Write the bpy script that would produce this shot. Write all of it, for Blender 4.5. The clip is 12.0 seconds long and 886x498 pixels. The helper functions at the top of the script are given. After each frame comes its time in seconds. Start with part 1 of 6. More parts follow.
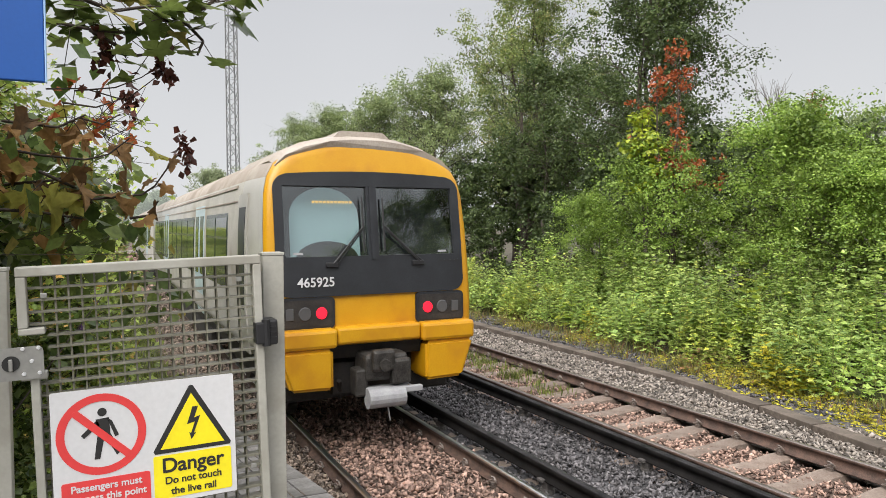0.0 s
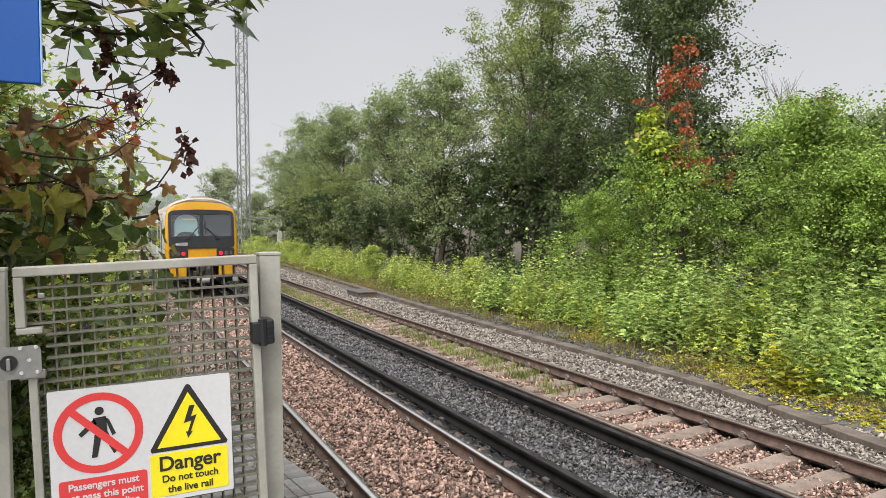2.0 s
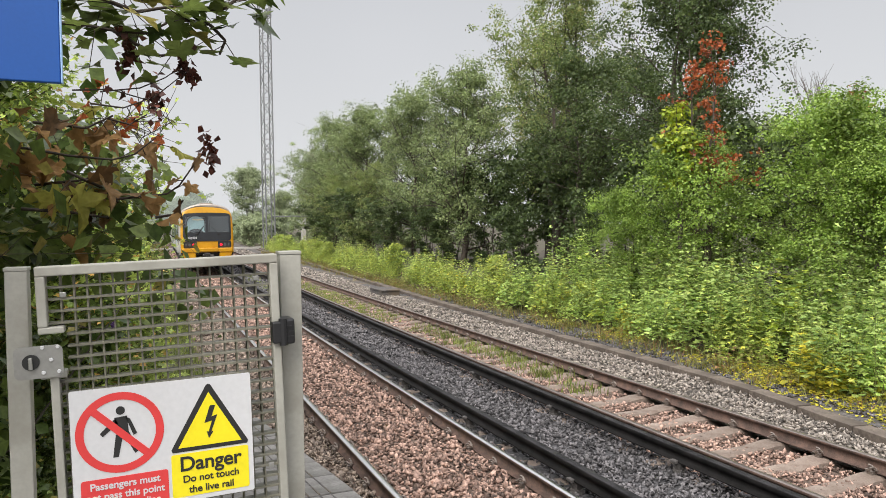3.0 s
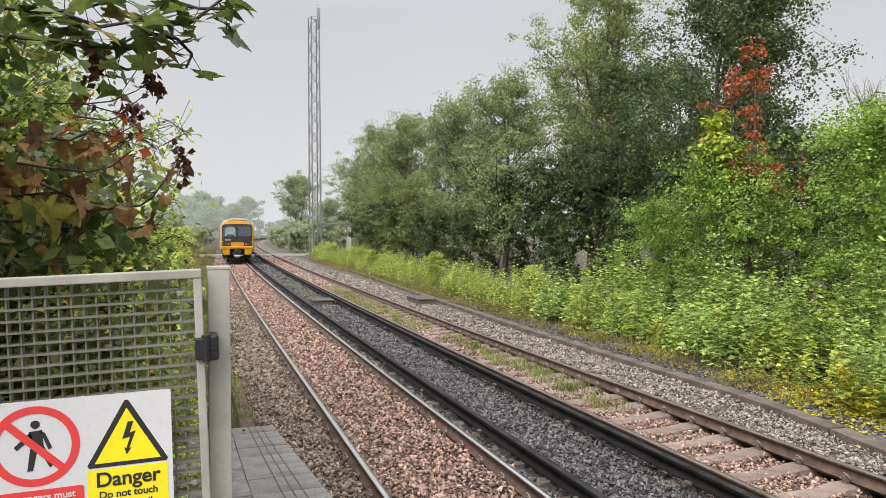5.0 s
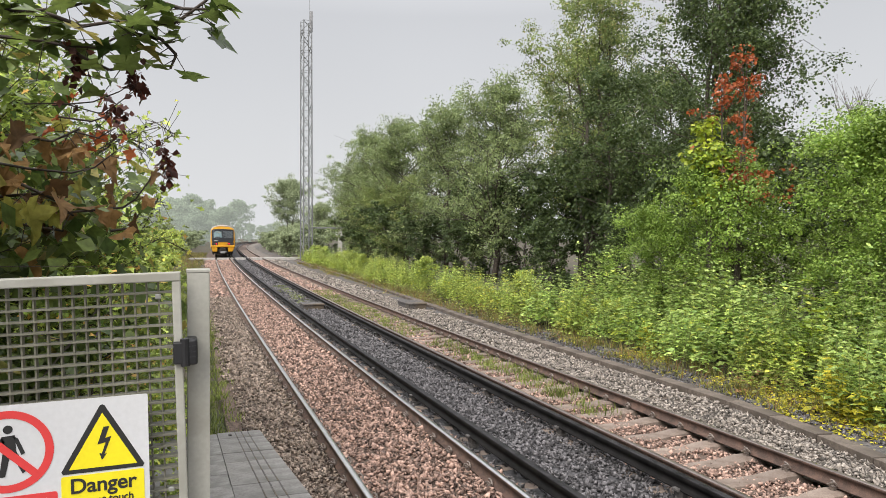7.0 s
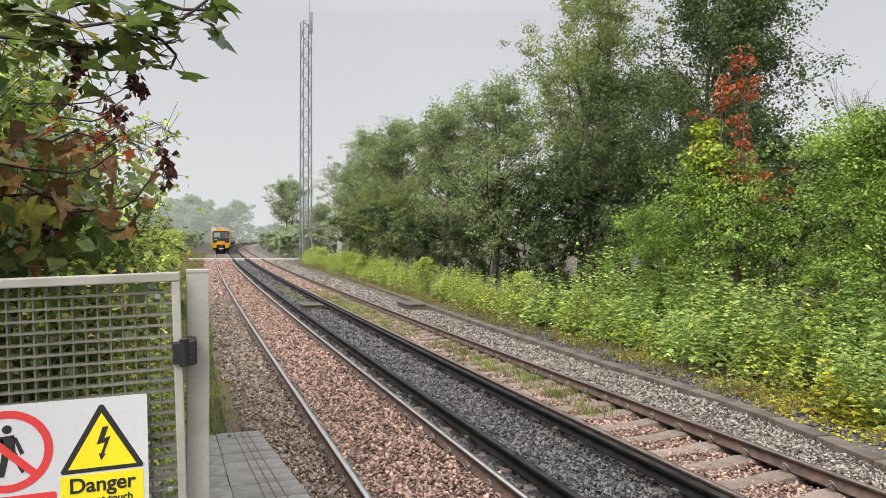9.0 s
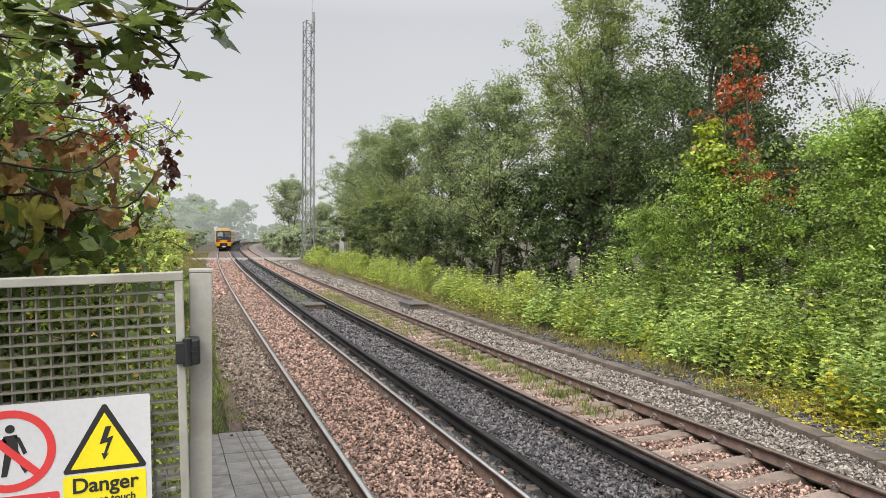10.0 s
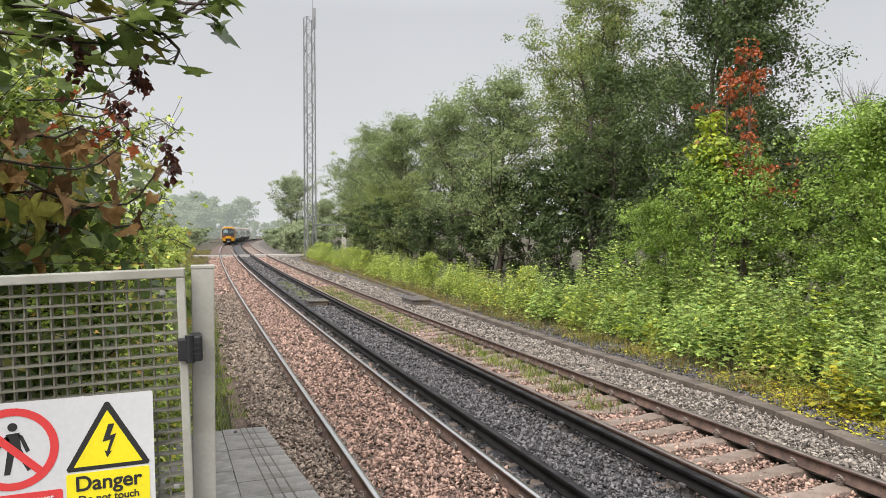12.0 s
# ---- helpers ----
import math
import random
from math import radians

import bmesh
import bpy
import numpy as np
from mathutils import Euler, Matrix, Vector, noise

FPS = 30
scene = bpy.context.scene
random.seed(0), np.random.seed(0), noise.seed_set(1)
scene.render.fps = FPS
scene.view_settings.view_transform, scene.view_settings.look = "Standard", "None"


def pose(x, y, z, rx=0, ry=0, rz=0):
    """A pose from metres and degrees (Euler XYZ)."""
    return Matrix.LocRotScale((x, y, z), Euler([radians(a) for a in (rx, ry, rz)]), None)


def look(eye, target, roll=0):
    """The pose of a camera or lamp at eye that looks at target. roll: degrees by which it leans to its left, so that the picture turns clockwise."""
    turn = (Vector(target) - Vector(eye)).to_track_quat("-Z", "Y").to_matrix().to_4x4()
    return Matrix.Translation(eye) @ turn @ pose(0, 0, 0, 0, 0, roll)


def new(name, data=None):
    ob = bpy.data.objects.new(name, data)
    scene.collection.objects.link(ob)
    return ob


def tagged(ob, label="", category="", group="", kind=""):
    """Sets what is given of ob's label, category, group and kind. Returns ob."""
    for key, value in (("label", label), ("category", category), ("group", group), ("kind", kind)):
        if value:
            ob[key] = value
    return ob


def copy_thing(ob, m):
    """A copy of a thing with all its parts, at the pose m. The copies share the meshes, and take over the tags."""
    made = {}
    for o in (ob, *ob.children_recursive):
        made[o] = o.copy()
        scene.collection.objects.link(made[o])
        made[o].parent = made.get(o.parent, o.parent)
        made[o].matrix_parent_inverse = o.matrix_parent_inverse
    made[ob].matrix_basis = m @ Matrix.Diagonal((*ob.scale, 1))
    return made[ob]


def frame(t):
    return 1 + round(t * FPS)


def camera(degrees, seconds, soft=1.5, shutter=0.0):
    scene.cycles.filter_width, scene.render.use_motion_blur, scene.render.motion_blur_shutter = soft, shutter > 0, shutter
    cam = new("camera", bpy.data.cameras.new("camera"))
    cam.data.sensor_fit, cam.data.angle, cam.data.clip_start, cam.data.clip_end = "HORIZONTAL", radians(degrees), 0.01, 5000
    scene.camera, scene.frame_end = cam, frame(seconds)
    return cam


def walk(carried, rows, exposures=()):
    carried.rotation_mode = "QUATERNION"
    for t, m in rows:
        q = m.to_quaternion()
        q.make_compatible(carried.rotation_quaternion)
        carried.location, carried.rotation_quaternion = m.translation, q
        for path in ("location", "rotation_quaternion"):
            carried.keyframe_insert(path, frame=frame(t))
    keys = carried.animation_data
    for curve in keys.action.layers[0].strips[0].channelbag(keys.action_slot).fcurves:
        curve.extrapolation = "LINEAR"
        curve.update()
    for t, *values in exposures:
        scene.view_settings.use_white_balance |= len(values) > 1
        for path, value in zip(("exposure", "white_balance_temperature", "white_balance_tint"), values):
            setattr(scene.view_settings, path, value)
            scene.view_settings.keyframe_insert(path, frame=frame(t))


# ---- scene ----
cam = camera(64.68, 12.0, soft=0.6)


def eye(x, y, z, yaw, pitch, roll):
    """A camera pose: yaw to the right of the track's direction, pitch up, in degrees."""
    a, b = radians(yaw), radians(pitch)
    way = Vector((math.sin(a) * math.cos(b), math.cos(a) * math.cos(b), math.sin(b)))
    return look(Vector((x, y, z)), Vector((x, y, z)) + way, roll)


walk(cam, [
    (0, eye(-2.967, 0.064, 2.560, 25.72, -1.72, -0.45)),
    (0.5, eye(-2.967, 0.064, 2.558, 25.72, -1.68, -0.43)),
    (1, eye(-2.960, 0.059, 2.559, 25.60, -1.67, -0.41)),
    (1.5, eye(-2.949, 0.058, 2.560, 25.38, -1.70, -0.40)),
    (2, eye(-2.922, 0.039, 2.562, 24.92, -1.78, -0.53)),
    (2.5, eye(-2.903, 0.033, 2.567, 24.15, -1.87, -0.66)),
    (3, eye(-2.900, 0.076, 2.563, 23.02, -1.93, -0.69)),
    (3.2, eye(-2.870, 0.078, 2.564, 22.48, -1.91, -0.66)),
    (4.8, eye(-2.481, -0.012, 2.593, 19.13, -1.32, -0.20)),
    (5, eye(-2.471, -0.011, 2.590, 19.11, -1.22, -0.22)),
    (5.5, eye(-2.447, -0.008, 2.590, 19.24, -1.07, -0.12)),
    (6, eye(-2.434, 0.008, 2.587, 19.50, -0.99, 0.01)),
    (6.5, eye(-2.434, 0.006, 2.588, 19.69, -0.87, 0.04)),
    (7, eye(-2.434, 0.004, 2.587, 19.80, -0.84, 0.13)),
    (9, eye(-2.435, 0.002, 2.586, 19.85, -0.76, 0.23)),
    (9.5, eye(-2.436, 0.005, 2.586, 19.76, -0.76, 0.22)),
    (10, eye(-2.437, 0.011, 2.586, 19.67, -0.78, 0.29)),
    (10.5, eye(-2.435, 0.005, 2.585, 19.56, -0.84, 0.24)),
    (11, eye(-2.434, 0.012, 2.584, 19.52, -0.92, 0.23)),
    (11.5, eye(-2.434, 0.020, 2.583, 19.51, -0.99, 0.20)),
    (12, eye(-2.434, 0.028, 2.582, 19.49, -1.14, -0.09)),
])

# ---- light: an overcast sky, brighter overhead than at the horizon ----
world = bpy.data.worlds.new("overcast")
scene.world = world
world.use_nodes = True
wn, wl = world.node_tree.nodes, world.node_tree.links
sky = wn.new("ShaderNodeTexSky")
sky.sky_type, sky.sun_disc = "NISHITA", False
sky.sun_elevation, sky.sun_rotation = radians(47), radians(230)
sky.dust_density, sky.air_density = 6.0, 1.5
tc = wn.new("ShaderNodeTexCoord")
sep = wn.new("ShaderNodeSeparateXYZ")
wl.new(tc.outputs["Generated"], sep.inputs[0])
cloud = wn.new("ShaderNodeValToRGB")
cloud.color_ramp.elements[0].position, cloud.color_ramp.elements[0].color = 0.0, (0.82, 0.83, 0.85, 1)
cloud.color_ramp.elements[1].position, cloud.color_ramp.elements[1].color = 1.0, (2.4, 2.4, 2.44, 1)
mid = cloud.color_ramp.elements.new(0.30)
mid.color = (0.67, 0.68, 0.71, 1)
wl.new(sep.outputs["Z"], cloud.inputs[0])
cn = wn.new("ShaderNodeTexNoise")
cn.inputs["Scale"].default_value, cn.inputs["Detail"].default_value = 2.2, 4
wl.new(tc.outputs["Generated"], cn.inputs["Vector"])
cr = wn.new("ShaderNodeMapRange")
cr.inputs["To Min"].default_value, cr.inputs["To Max"].default_value = 0.93, 1.06
wl.new(cn.outputs["Fac"], cr.inputs["Value"])
cm = wn.new("ShaderNodeMix")
cm.data_type, cm.blend_type = "RGBA", "MULTIPLY"
cm.inputs[0].default_value = 1.0
wl.new(cloud.outputs[0], cm.inputs[6])
wl.new(cr.outputs[0], cm.inputs[7])
dim = wn.new("ShaderNodeMix")
dim.data_type, dim.blend_type = "RGBA", "MULTIPLY"
dim.inputs[0].default_value = 1.0
dim.inputs[7].default_value = (0.09, 0.09, 0.09, 1)
wl.new(sky.outputs[0], dim.inputs[6])
both = wn.new("ShaderNodeMix")
both.data_type = "RGBA"
both.inputs[0].default_value = 0.93
wl.new(dim.outputs[2], both.inputs[6])
wl.new(cm.outputs[2], both.inputs[7])
wl.new(both.outputs[2], wn["Background"].inputs["Color"])
wn["Background"].inputs["Strength"].default_value = 1.0

sun = new("sun", bpy.data.lights.new("sun", "SUN"))
sun.data.energy, sun.data.angle, sun.data.color = 4.0, radians(45), (1.0, 0.965, 0.91)
sun.matrix_basis = look((0, 0, 20), (14.0, 12.0, 0))
scene.view_settings.exposure = 0.0


# ---- materials ----
def surface(name, dark, light, scale=8.0, rough=0.7, bump=0.2, fine=60.0, metal=0.0, random_by="", spread=0.25, stain=None, stain_scale=0.7):
    """Two scales of noise between two colours, with relief; random_by: object or island."""
    m = bpy.data.materials.new(name)
    m.use_nodes = True
    n, l = m.node_tree.nodes, m.node_tree.links
    p = n["Principled BSDF"]
    p.inputs["Roughness"].default_value, p.inputs["Metallic"].default_value = rough, metal
    c = n.new("ShaderNodeTexCoord")
    a, b = n.new("ShaderNodeTexNoise"), n.new("ShaderNodeTexNoise")
    a.inputs["Scale"].default_value, a.inputs["Detail"].default_value = scale, 6
    b.inputs["Scale"].default_value, b.inputs["Detail"].default_value = fine, 4
    for t in (a, b):
        l.new(c.outputs["Object"], t.inputs["Vector"])
    mix = n.new("ShaderNodeMix")
    mix.data_type = "FLOAT"
    mix.inputs[0].default_value = 0.4
    l.new(a.outputs["Fac"], mix.inputs[2])
    l.new(b.outputs["Fac"], mix.inputs[3])
    r = n.new("ShaderNodeValToRGB")
    r.color_ramp.elements[0].position, r.color_ramp.elements[0].color = 0.36, (*dark, 1)
    r.color_ramp.elements[1].position, r.color_ramp.elements[1].color = 0.64, (*light, 1)
    l.new(mix.outputs[0], r.inputs[0])
    out = r.outputs[0]
    if stain:
        s = n.new("ShaderNodeTexNoise")
        s.inputs["Scale"].default_value, s.inputs["Detail"].default_value = stain_scale, 5
        l.new(c.outputs["Object"], s.inputs["Vector"])
        sr = n.new("ShaderNodeMapRange")
        sr.inputs["From Min"].default_value, sr.inputs["From Max"].default_value = 0.5, 0.68
        l.new(s.outputs["Fac"], sr.inputs["Value"])
        sm = n.new("ShaderNodeMix")
        sm.data_type = "RGBA"
        l.new(sr.outputs[0], sm.inputs[0])
        l.new(out, sm.inputs[6])
        sm.inputs[7].default_value = (*stain, 1)
        out = sm.outputs[2]
    if random_by:
        src = n.new("ShaderNodeObjectInfo") if random_by == "object" else n.new("ShaderNodeNewGeometry")
        val = src.outputs["Random"] if random_by == "object" else src.outputs["Random Per Island"]
        mr = n.new("ShaderNodeMapRange")
        mr.inputs["To Min"].default_value, mr.inputs["To Max"].default_value = 1 - spread, 1 + spread
        l.new(val, mr.inputs["Value"])
        h = n.new("ShaderNodeHueSaturation")
        l.new(mr.outputs[0], h.inputs["Value"])
        l.new(out, h.inputs["Color"])
        out = h.outputs[0]
    l.new(out, p.inputs["Base Color"])
    if bump:
        bp = n.new("ShaderNodeBump")
        bp.inputs["Strength"].default_value, bp.inputs["Distance"].default_value = bump, 0.01
        l.new(mix.outputs[0], bp.inputs["Height"])
        l.new(bp.outputs[0], p.inputs["Normal"])
    return m


def foliage(name, dark, light, thin=0.34, rough=0.42, odd=None, odd_share=0.1):
    """Leaves: each one its own shade between two colours, a share of them odd; light shines through."""
    m = bpy.data.materials.new(name)
    m.use_nodes = True
    n, l = m.node_tree.nodes, m.node_tree.links
    p = n["Principled BSDF"]
    p.inputs["Roughness"].default_value = rough
    p.inputs["Specular IOR Level"].default_value = 0.35
    g = n.new("ShaderNodeNewGeometry")
    r = n.new("ShaderNodeValToRGB")
    r.color_ramp.elements[0].position, r.color_ramp.elements[0].color = 0.0, (*dark, 1)
    r.color_ramp.elements[1].position, r.color_ramp.elements[1].color = 1.0 - (odd_share if odd else 0.0) - 0.01, (*light, 1)
    if odd:
        e = r.color_ramp.elements.new(1.0 - odd_share)
        e.color = (*odd, 1)
    l.new(g.outputs["Random Per Island"], r.inputs[0])
    c = n.new("ShaderNodeTexCoord")
    t = n.new("ShaderNodeTexNoise")
    t.inputs["Scale"].default_value = 0.9
    l.new(c.outputs["Object"], t.inputs["Vector"])
    mr = n.new("ShaderNodeMapRange")
    mr.inputs["From Min"].default_value, mr.inputs["From Max"].default_value = 0.3, 0.7
    mr.inputs["To Min"].default_value, mr.inputs["To Max"].default_value = 0.58, 1.36
    l.new(t.outputs["Fac"], mr.inputs["Value"])
    fine = n.new("ShaderNodeTexNoise")
    fine.inputs["Scale"].default_value, fine.inputs["Detail"].default_value = 38.0, 3
    l.new(c.outputs["Object"], fine.inputs["Vector"])
    fr = n.new("ShaderNodeMapRange")
    fr.inputs["From Min"].default_value, fr.inputs["From Max"].default_value = 0.3, 0.7
    fr.inputs["To Min"].default_value, fr.inputs["To Max"].default_value = 0.7, 1.25
    l.new(fine.outputs["Fac"], fr.inputs["Value"])
    mm = n.new("ShaderNodeMath")
    mm.operation = "MULTIPLY"
    l.new(mr.outputs[0], mm.inputs[0])
    l.new(fr.outputs[0], mm.inputs[1])
    h = n.new("ShaderNodeHueSaturation")
    l.new(mm.outputs[0], h.inputs["Value"])
    l.new(r.outputs[0], h.inputs["Color"])
    l.new(h.outputs[0], p.inputs["Base Color"])
    tr = n.new("ShaderNodeBsdfTranslucent")
    l.new(h.outputs[0], tr.inputs["Color"])
    mx = n.new("ShaderNodeMixShader")
    mx.inputs[0].default_value = thin
    l.new(p.outputs[0], mx.inputs[1])
    l.new(tr.outputs[0], mx.inputs[2])
    l.new(mx.outputs[0], n["Material Output"].inputs["Surface"])
    return m


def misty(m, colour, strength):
    """A faint emission stands in for lit mist before the far backdrop of woods."""
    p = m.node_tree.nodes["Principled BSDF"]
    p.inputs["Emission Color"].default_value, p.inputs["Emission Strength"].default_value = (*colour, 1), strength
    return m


def plain(name, colour, rough=0.5, metal=0.0, glow=0.0):
    m = surface(name, tuple(c * 0.93 for c in colour), tuple(min(1, c * 1.05) for c in colour), 3.0, rough, 0.03, 90.0, metal)
    if glow:
        p = m.node_tree.nodes["Principled BSDF"]
        p.inputs["Emission Color"].default_value, p.inputs["Emission Strength"].default_value = (*colour, 1), glow
    return m


def glass(name, tint=(0.8, 0.85, 0.85)):
    m = bpy.data.materials.new(name)
    m.use_nodes = True
    n, l = m.node_tree.nodes, m.node_tree.links
    f, t, g, mx = n.new("ShaderNodeFresnel"), n.new("ShaderNodeBsdfTransparent"), n.new("ShaderNodeBsdfGlossy"), n.new("ShaderNodeMixShader")
    f.inputs["IOR"].default_value = 2.2
    t.inputs["Color"].default_value = (*tint, 1)
    g.inputs["Roughness"].default_value = 0.03
    l.new(f.outputs[0], mx.inputs[0])
    l.new(t.outputs[0], mx.inputs[1])
    l.new(g.outputs[0], mx.inputs[2])
    l.new(mx.outputs[0], n["Material Output"].inputs["Surface"])
    return m


M_EARTH = surface("earth", (0.035, 0.028, 0.02), (0.10, 0.08, 0.055), 1.5, 0.95, 0.5, 30, stain=(0.05, 0.06, 0.02))
M_BROWN_STONE = surface("brown_ballast", (0.175, 0.109, 0.085), (0.407, 0.273, 0.220), 14, 0.85, 0.3, 90, random_by="island", spread=0.8)
M_CESS_STONE = surface("cess_ballast", (0.115, 0.090, 0.071), (0.345, 0.270, 0.218), 14, 0.88, 0.3, 90, random_by="island", spread=0.65)
M_DARK_STONE = surface("dark_ballast", (0.059, 0.055, 0.059), (0.157, 0.147, 0.151), 14, 0.8, 0.3, 90, random_by="island", spread=0.8)
M_GREY_STONE = surface("grey_ballast", (0.157, 0.133, 0.114), (0.303, 0.266, 0.234), 14, 0.85, 0.3, 90, random_by="island", spread=0.8)
M_BED_BROWN = surface("brown_bed", (0.018, 0.013, 0.010), (0.189, 0.129, 0.100), 22, 0.95, 1.0, 40, stain=(0.105, 0.074, 0.056), stain_scale=1.2)
M_BED_DARK = surface("dark_bed", (0.012, 0.012, 0.013), (0.10, 0.095, 0.1), 22, 0.9, 1.0, 40)
M_BED_GREY = surface("grey_bed", (0.03, 0.027, 0.024), (0.26, 0.225, 0.195), 22, 0.95, 1.0, 40, stain=(0.13, 0.10, 0.08), stain_scale=1.2)
M_CINDER = surface("dark_cinder", (0.02, 0.02, 0.02), (0.15, 0.135, 0.13), 16, 0.95, 1.0, 45, stain=(0.12, 0.09, 0.06))
M_SLEEPER = surface("weathered_concrete_sleeper", (0.144, 0.104, 0.083), (0.252, 0.202, 0.169), 5, 0.9, 0.4, 50, random_by="object", spread=0.15)
M_RAIL_TOP = surface("polished_steel", (0.550, 0.540, 0.550), (0.720, 0.700, 0.700), 4, 0.28, 0.05, 60, metal=1.0)
M_RAIL_DULL = surface("dull_steel_head", (0.16, 0.13, 0.12), (0.33, 0.28, 0.26), 3, 0.4, 0.05, 60, metal=0.8)
M_RUST = surface("rail_rust", (0.045, 0.03, 0.025), (0.14, 0.085, 0.065), 8, 0.8, 0.3, 60)
M_COND = surface("black_conductor_steel", (0.006, 0.006, 0.006), (0.022, 0.02, 0.02), 5, 0.55, 0.2, 60, metal=0.1)
M_COND_TOP = surface("worn_conductor_head", (0.012, 0.012, 0.013), (0.06, 0.057, 0.06), 4, 0.35, 0.1, 60, metal=0.5)
M_CLIP = surface("rusty_clip", (0.09, 0.075, 0.065), (0.30, 0.25, 0.22), 20, 0.5, 0.2, 80, metal=0.4)
M_POT = surface("grimy_porcelain", (0.03, 0.028, 0.027), (0.13, 0.12, 0.115), 12, 0.5, 0.1)
M_TROUGH = surface("stained_trough_concrete", (0.070, 0.055, 0.045), (0.189, 0.153, 0.125), 2.2, 0.9, 0.6, 25, random_by="object", spread=0.03, stain=(0.062, 0.049, 0.039), stain_scale=1.1)
M_SLAB = surface("worn_paving_concrete", (0.122, 0.115, 0.108), (0.259, 0.248, 0.238), 3.5, 0.8, 0.35, 45, random_by="object", spread=0.1, stain=(0.094, 0.090, 0.083), stain_scale=2.2)
M_CROSS = surface("pale_crossing_board", (0.34, 0.32, 0.30), (0.55, 0.52, 0.49), 3, 0.85, 0.2)
M_BARK = surface("grey_brown_bark", (0.035, 0.028, 0.022), (0.13, 0.105, 0.085), 9, 0.9, 0.6, 40)
M_TWIG = surface("dark_twig", (0.025, 0.018, 0.014), (0.07, 0.05, 0.038), 20, 0.8, 0.2)
M_GREYTWIG = surface("bare_grey_twig", (0.13, 0.11, 0.10), (0.24, 0.21, 0.2), 10, 0.9, 0.2)
M_LEAF_DARK = foliage("dark_leaves", (0.056, 0.092, 0.033), (0.150, 0.198, 0.065))
M_LEAF_MID = foliage("mid_green_leaves", (0.144, 0.206, 0.062), (0.341, 0.400, 0.133), odd=(0.440, 0.390, 0.152), odd_share=0.06)
M_LEAF_SAGE = foliage("grey_green_leaves", (0.152, 0.211, 0.086), (0.358, 0.423, 0.181))
M_LEAF_BRIGHT = foliage("bright_sapling_leaves", (0.236, 0.332, 0.068), (0.598, 0.680, 0.172), thin=0.34, odd=(0.764, 0.706, 0.122), odd_share=0.08)
M_LEAF_HAZEL = foliage("hazel_leaves", (0.136, 0.233, 0.038), (0.335, 0.454, 0.088), thin=0.32)
# Shade beneath the tall trees is put into this darker leaf colour.
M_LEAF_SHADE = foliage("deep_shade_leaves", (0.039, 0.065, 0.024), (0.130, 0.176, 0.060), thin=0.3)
M_STEM = surface("green_brown_stem", (0.150, 0.176, 0.056), (0.300, 0.304, 0.112), 12, 0.7, 0.1)
M_LEAF_SAPLING = foliage("green_sapling_leaves", (0.216, 0.340, 0.097), (0.584, 0.720, 0.203), thin=0.32, odd=(0.818, 0.856, 0.194), odd_share=0.05)
M_LEAF_YELLOW = foliage("yellow_leaves", (0.334, 0.340, 0.033), (0.690, 0.584, 0.057), thin=0.34)
M_LEAF_LIME = foliage("lime_leaves", (0.265, 0.370, 0.034), (0.555, 0.608, 0.069), thin=0.34)
M_LEAF_RED = foliage("rust_red_leaves", (0.24, 0.055, 0.02), (0.52, 0.15, 0.05), thin=0.35)
M_LEAF_NEAR = foliage("glossy_sycamore_leaves", (0.048, 0.084, 0.020), (0.190, 0.245, 0.062), thin=0.4, rough=0.32, odd=(0.342, 0.293, 0.079), odd_share=0.05)
M_LEAF_MAPLE = foliage("field_maple_leaves", (0.098, 0.169, 0.040), (0.670, 0.803, 0.192), thin=0.32, rough=0.38, odd=(0.920, 0.569, 0.181), odd_share=0.05)
M_LEAF_DEAD = foliage("withered_brown_leaves", (0.098, 0.053, 0.022), (0.452, 0.261, 0.099), thin=0.35, rough=0.7, odd=(0.367, 0.345, 0.071), odd_share=0.2)
M_LEAF_CRIMSON = foliage("dark_crimson_keys", (0.04, 0.016, 0.012), (0.15, 0.05, 0.035), thin=0.25)
M_WEED = foliage("dull_weeds", (0.13, 0.13, 0.035), (0.33, 0.33, 0.09), thin=0.35, odd=(0.30, 0.17, 0.08), odd_share=0.25)
M_GRASS = foliage("rough_grass", (0.108, 0.144, 0.036), (0.312, 0.360, 0.096), thin=0.35)
# Distance haze is put into this paler leaf colour.
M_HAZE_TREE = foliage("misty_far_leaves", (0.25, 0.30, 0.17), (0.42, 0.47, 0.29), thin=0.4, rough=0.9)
# Mist is painted in here: pale colours plus a glow for the farthest woods.
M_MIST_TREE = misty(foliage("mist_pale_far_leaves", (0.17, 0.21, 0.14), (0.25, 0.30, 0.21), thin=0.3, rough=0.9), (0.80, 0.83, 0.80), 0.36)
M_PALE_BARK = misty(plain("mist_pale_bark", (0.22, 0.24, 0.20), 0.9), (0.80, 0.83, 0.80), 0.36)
M_PURPLE = foliage("purple_flower", (0.20, 0.10, 0.30), (0.42, 0.25, 0.52), thin=0.3)
M_PAINT_GREY = surface("pale_grey_gate_paint", (0.337, 0.330, 0.291), (0.421, 0.410, 0.368), 2.5, 0.5, 0.06, 70, stain=(0.276, 0.263, 0.223), stain_scale=3.5)
M_MESH = surface("grimy_olive_grey_mesh", (0.125, 0.120, 0.088), (0.216, 0.206, 0.162), 9, 0.55, 0.1, 80)
M_STEEL = surface("galvanised_plate", (0.291, 0.291, 0.277), (0.378, 0.372, 0.350), 9, 0.45, 0.08, 80, metal=0.5)
M_BLACK = plain("black_plastic", (0.018, 0.018, 0.02), 0.4)
M_WHITE = plain("white_sign_face", (0.632, 0.632, 0.649), 0.35)
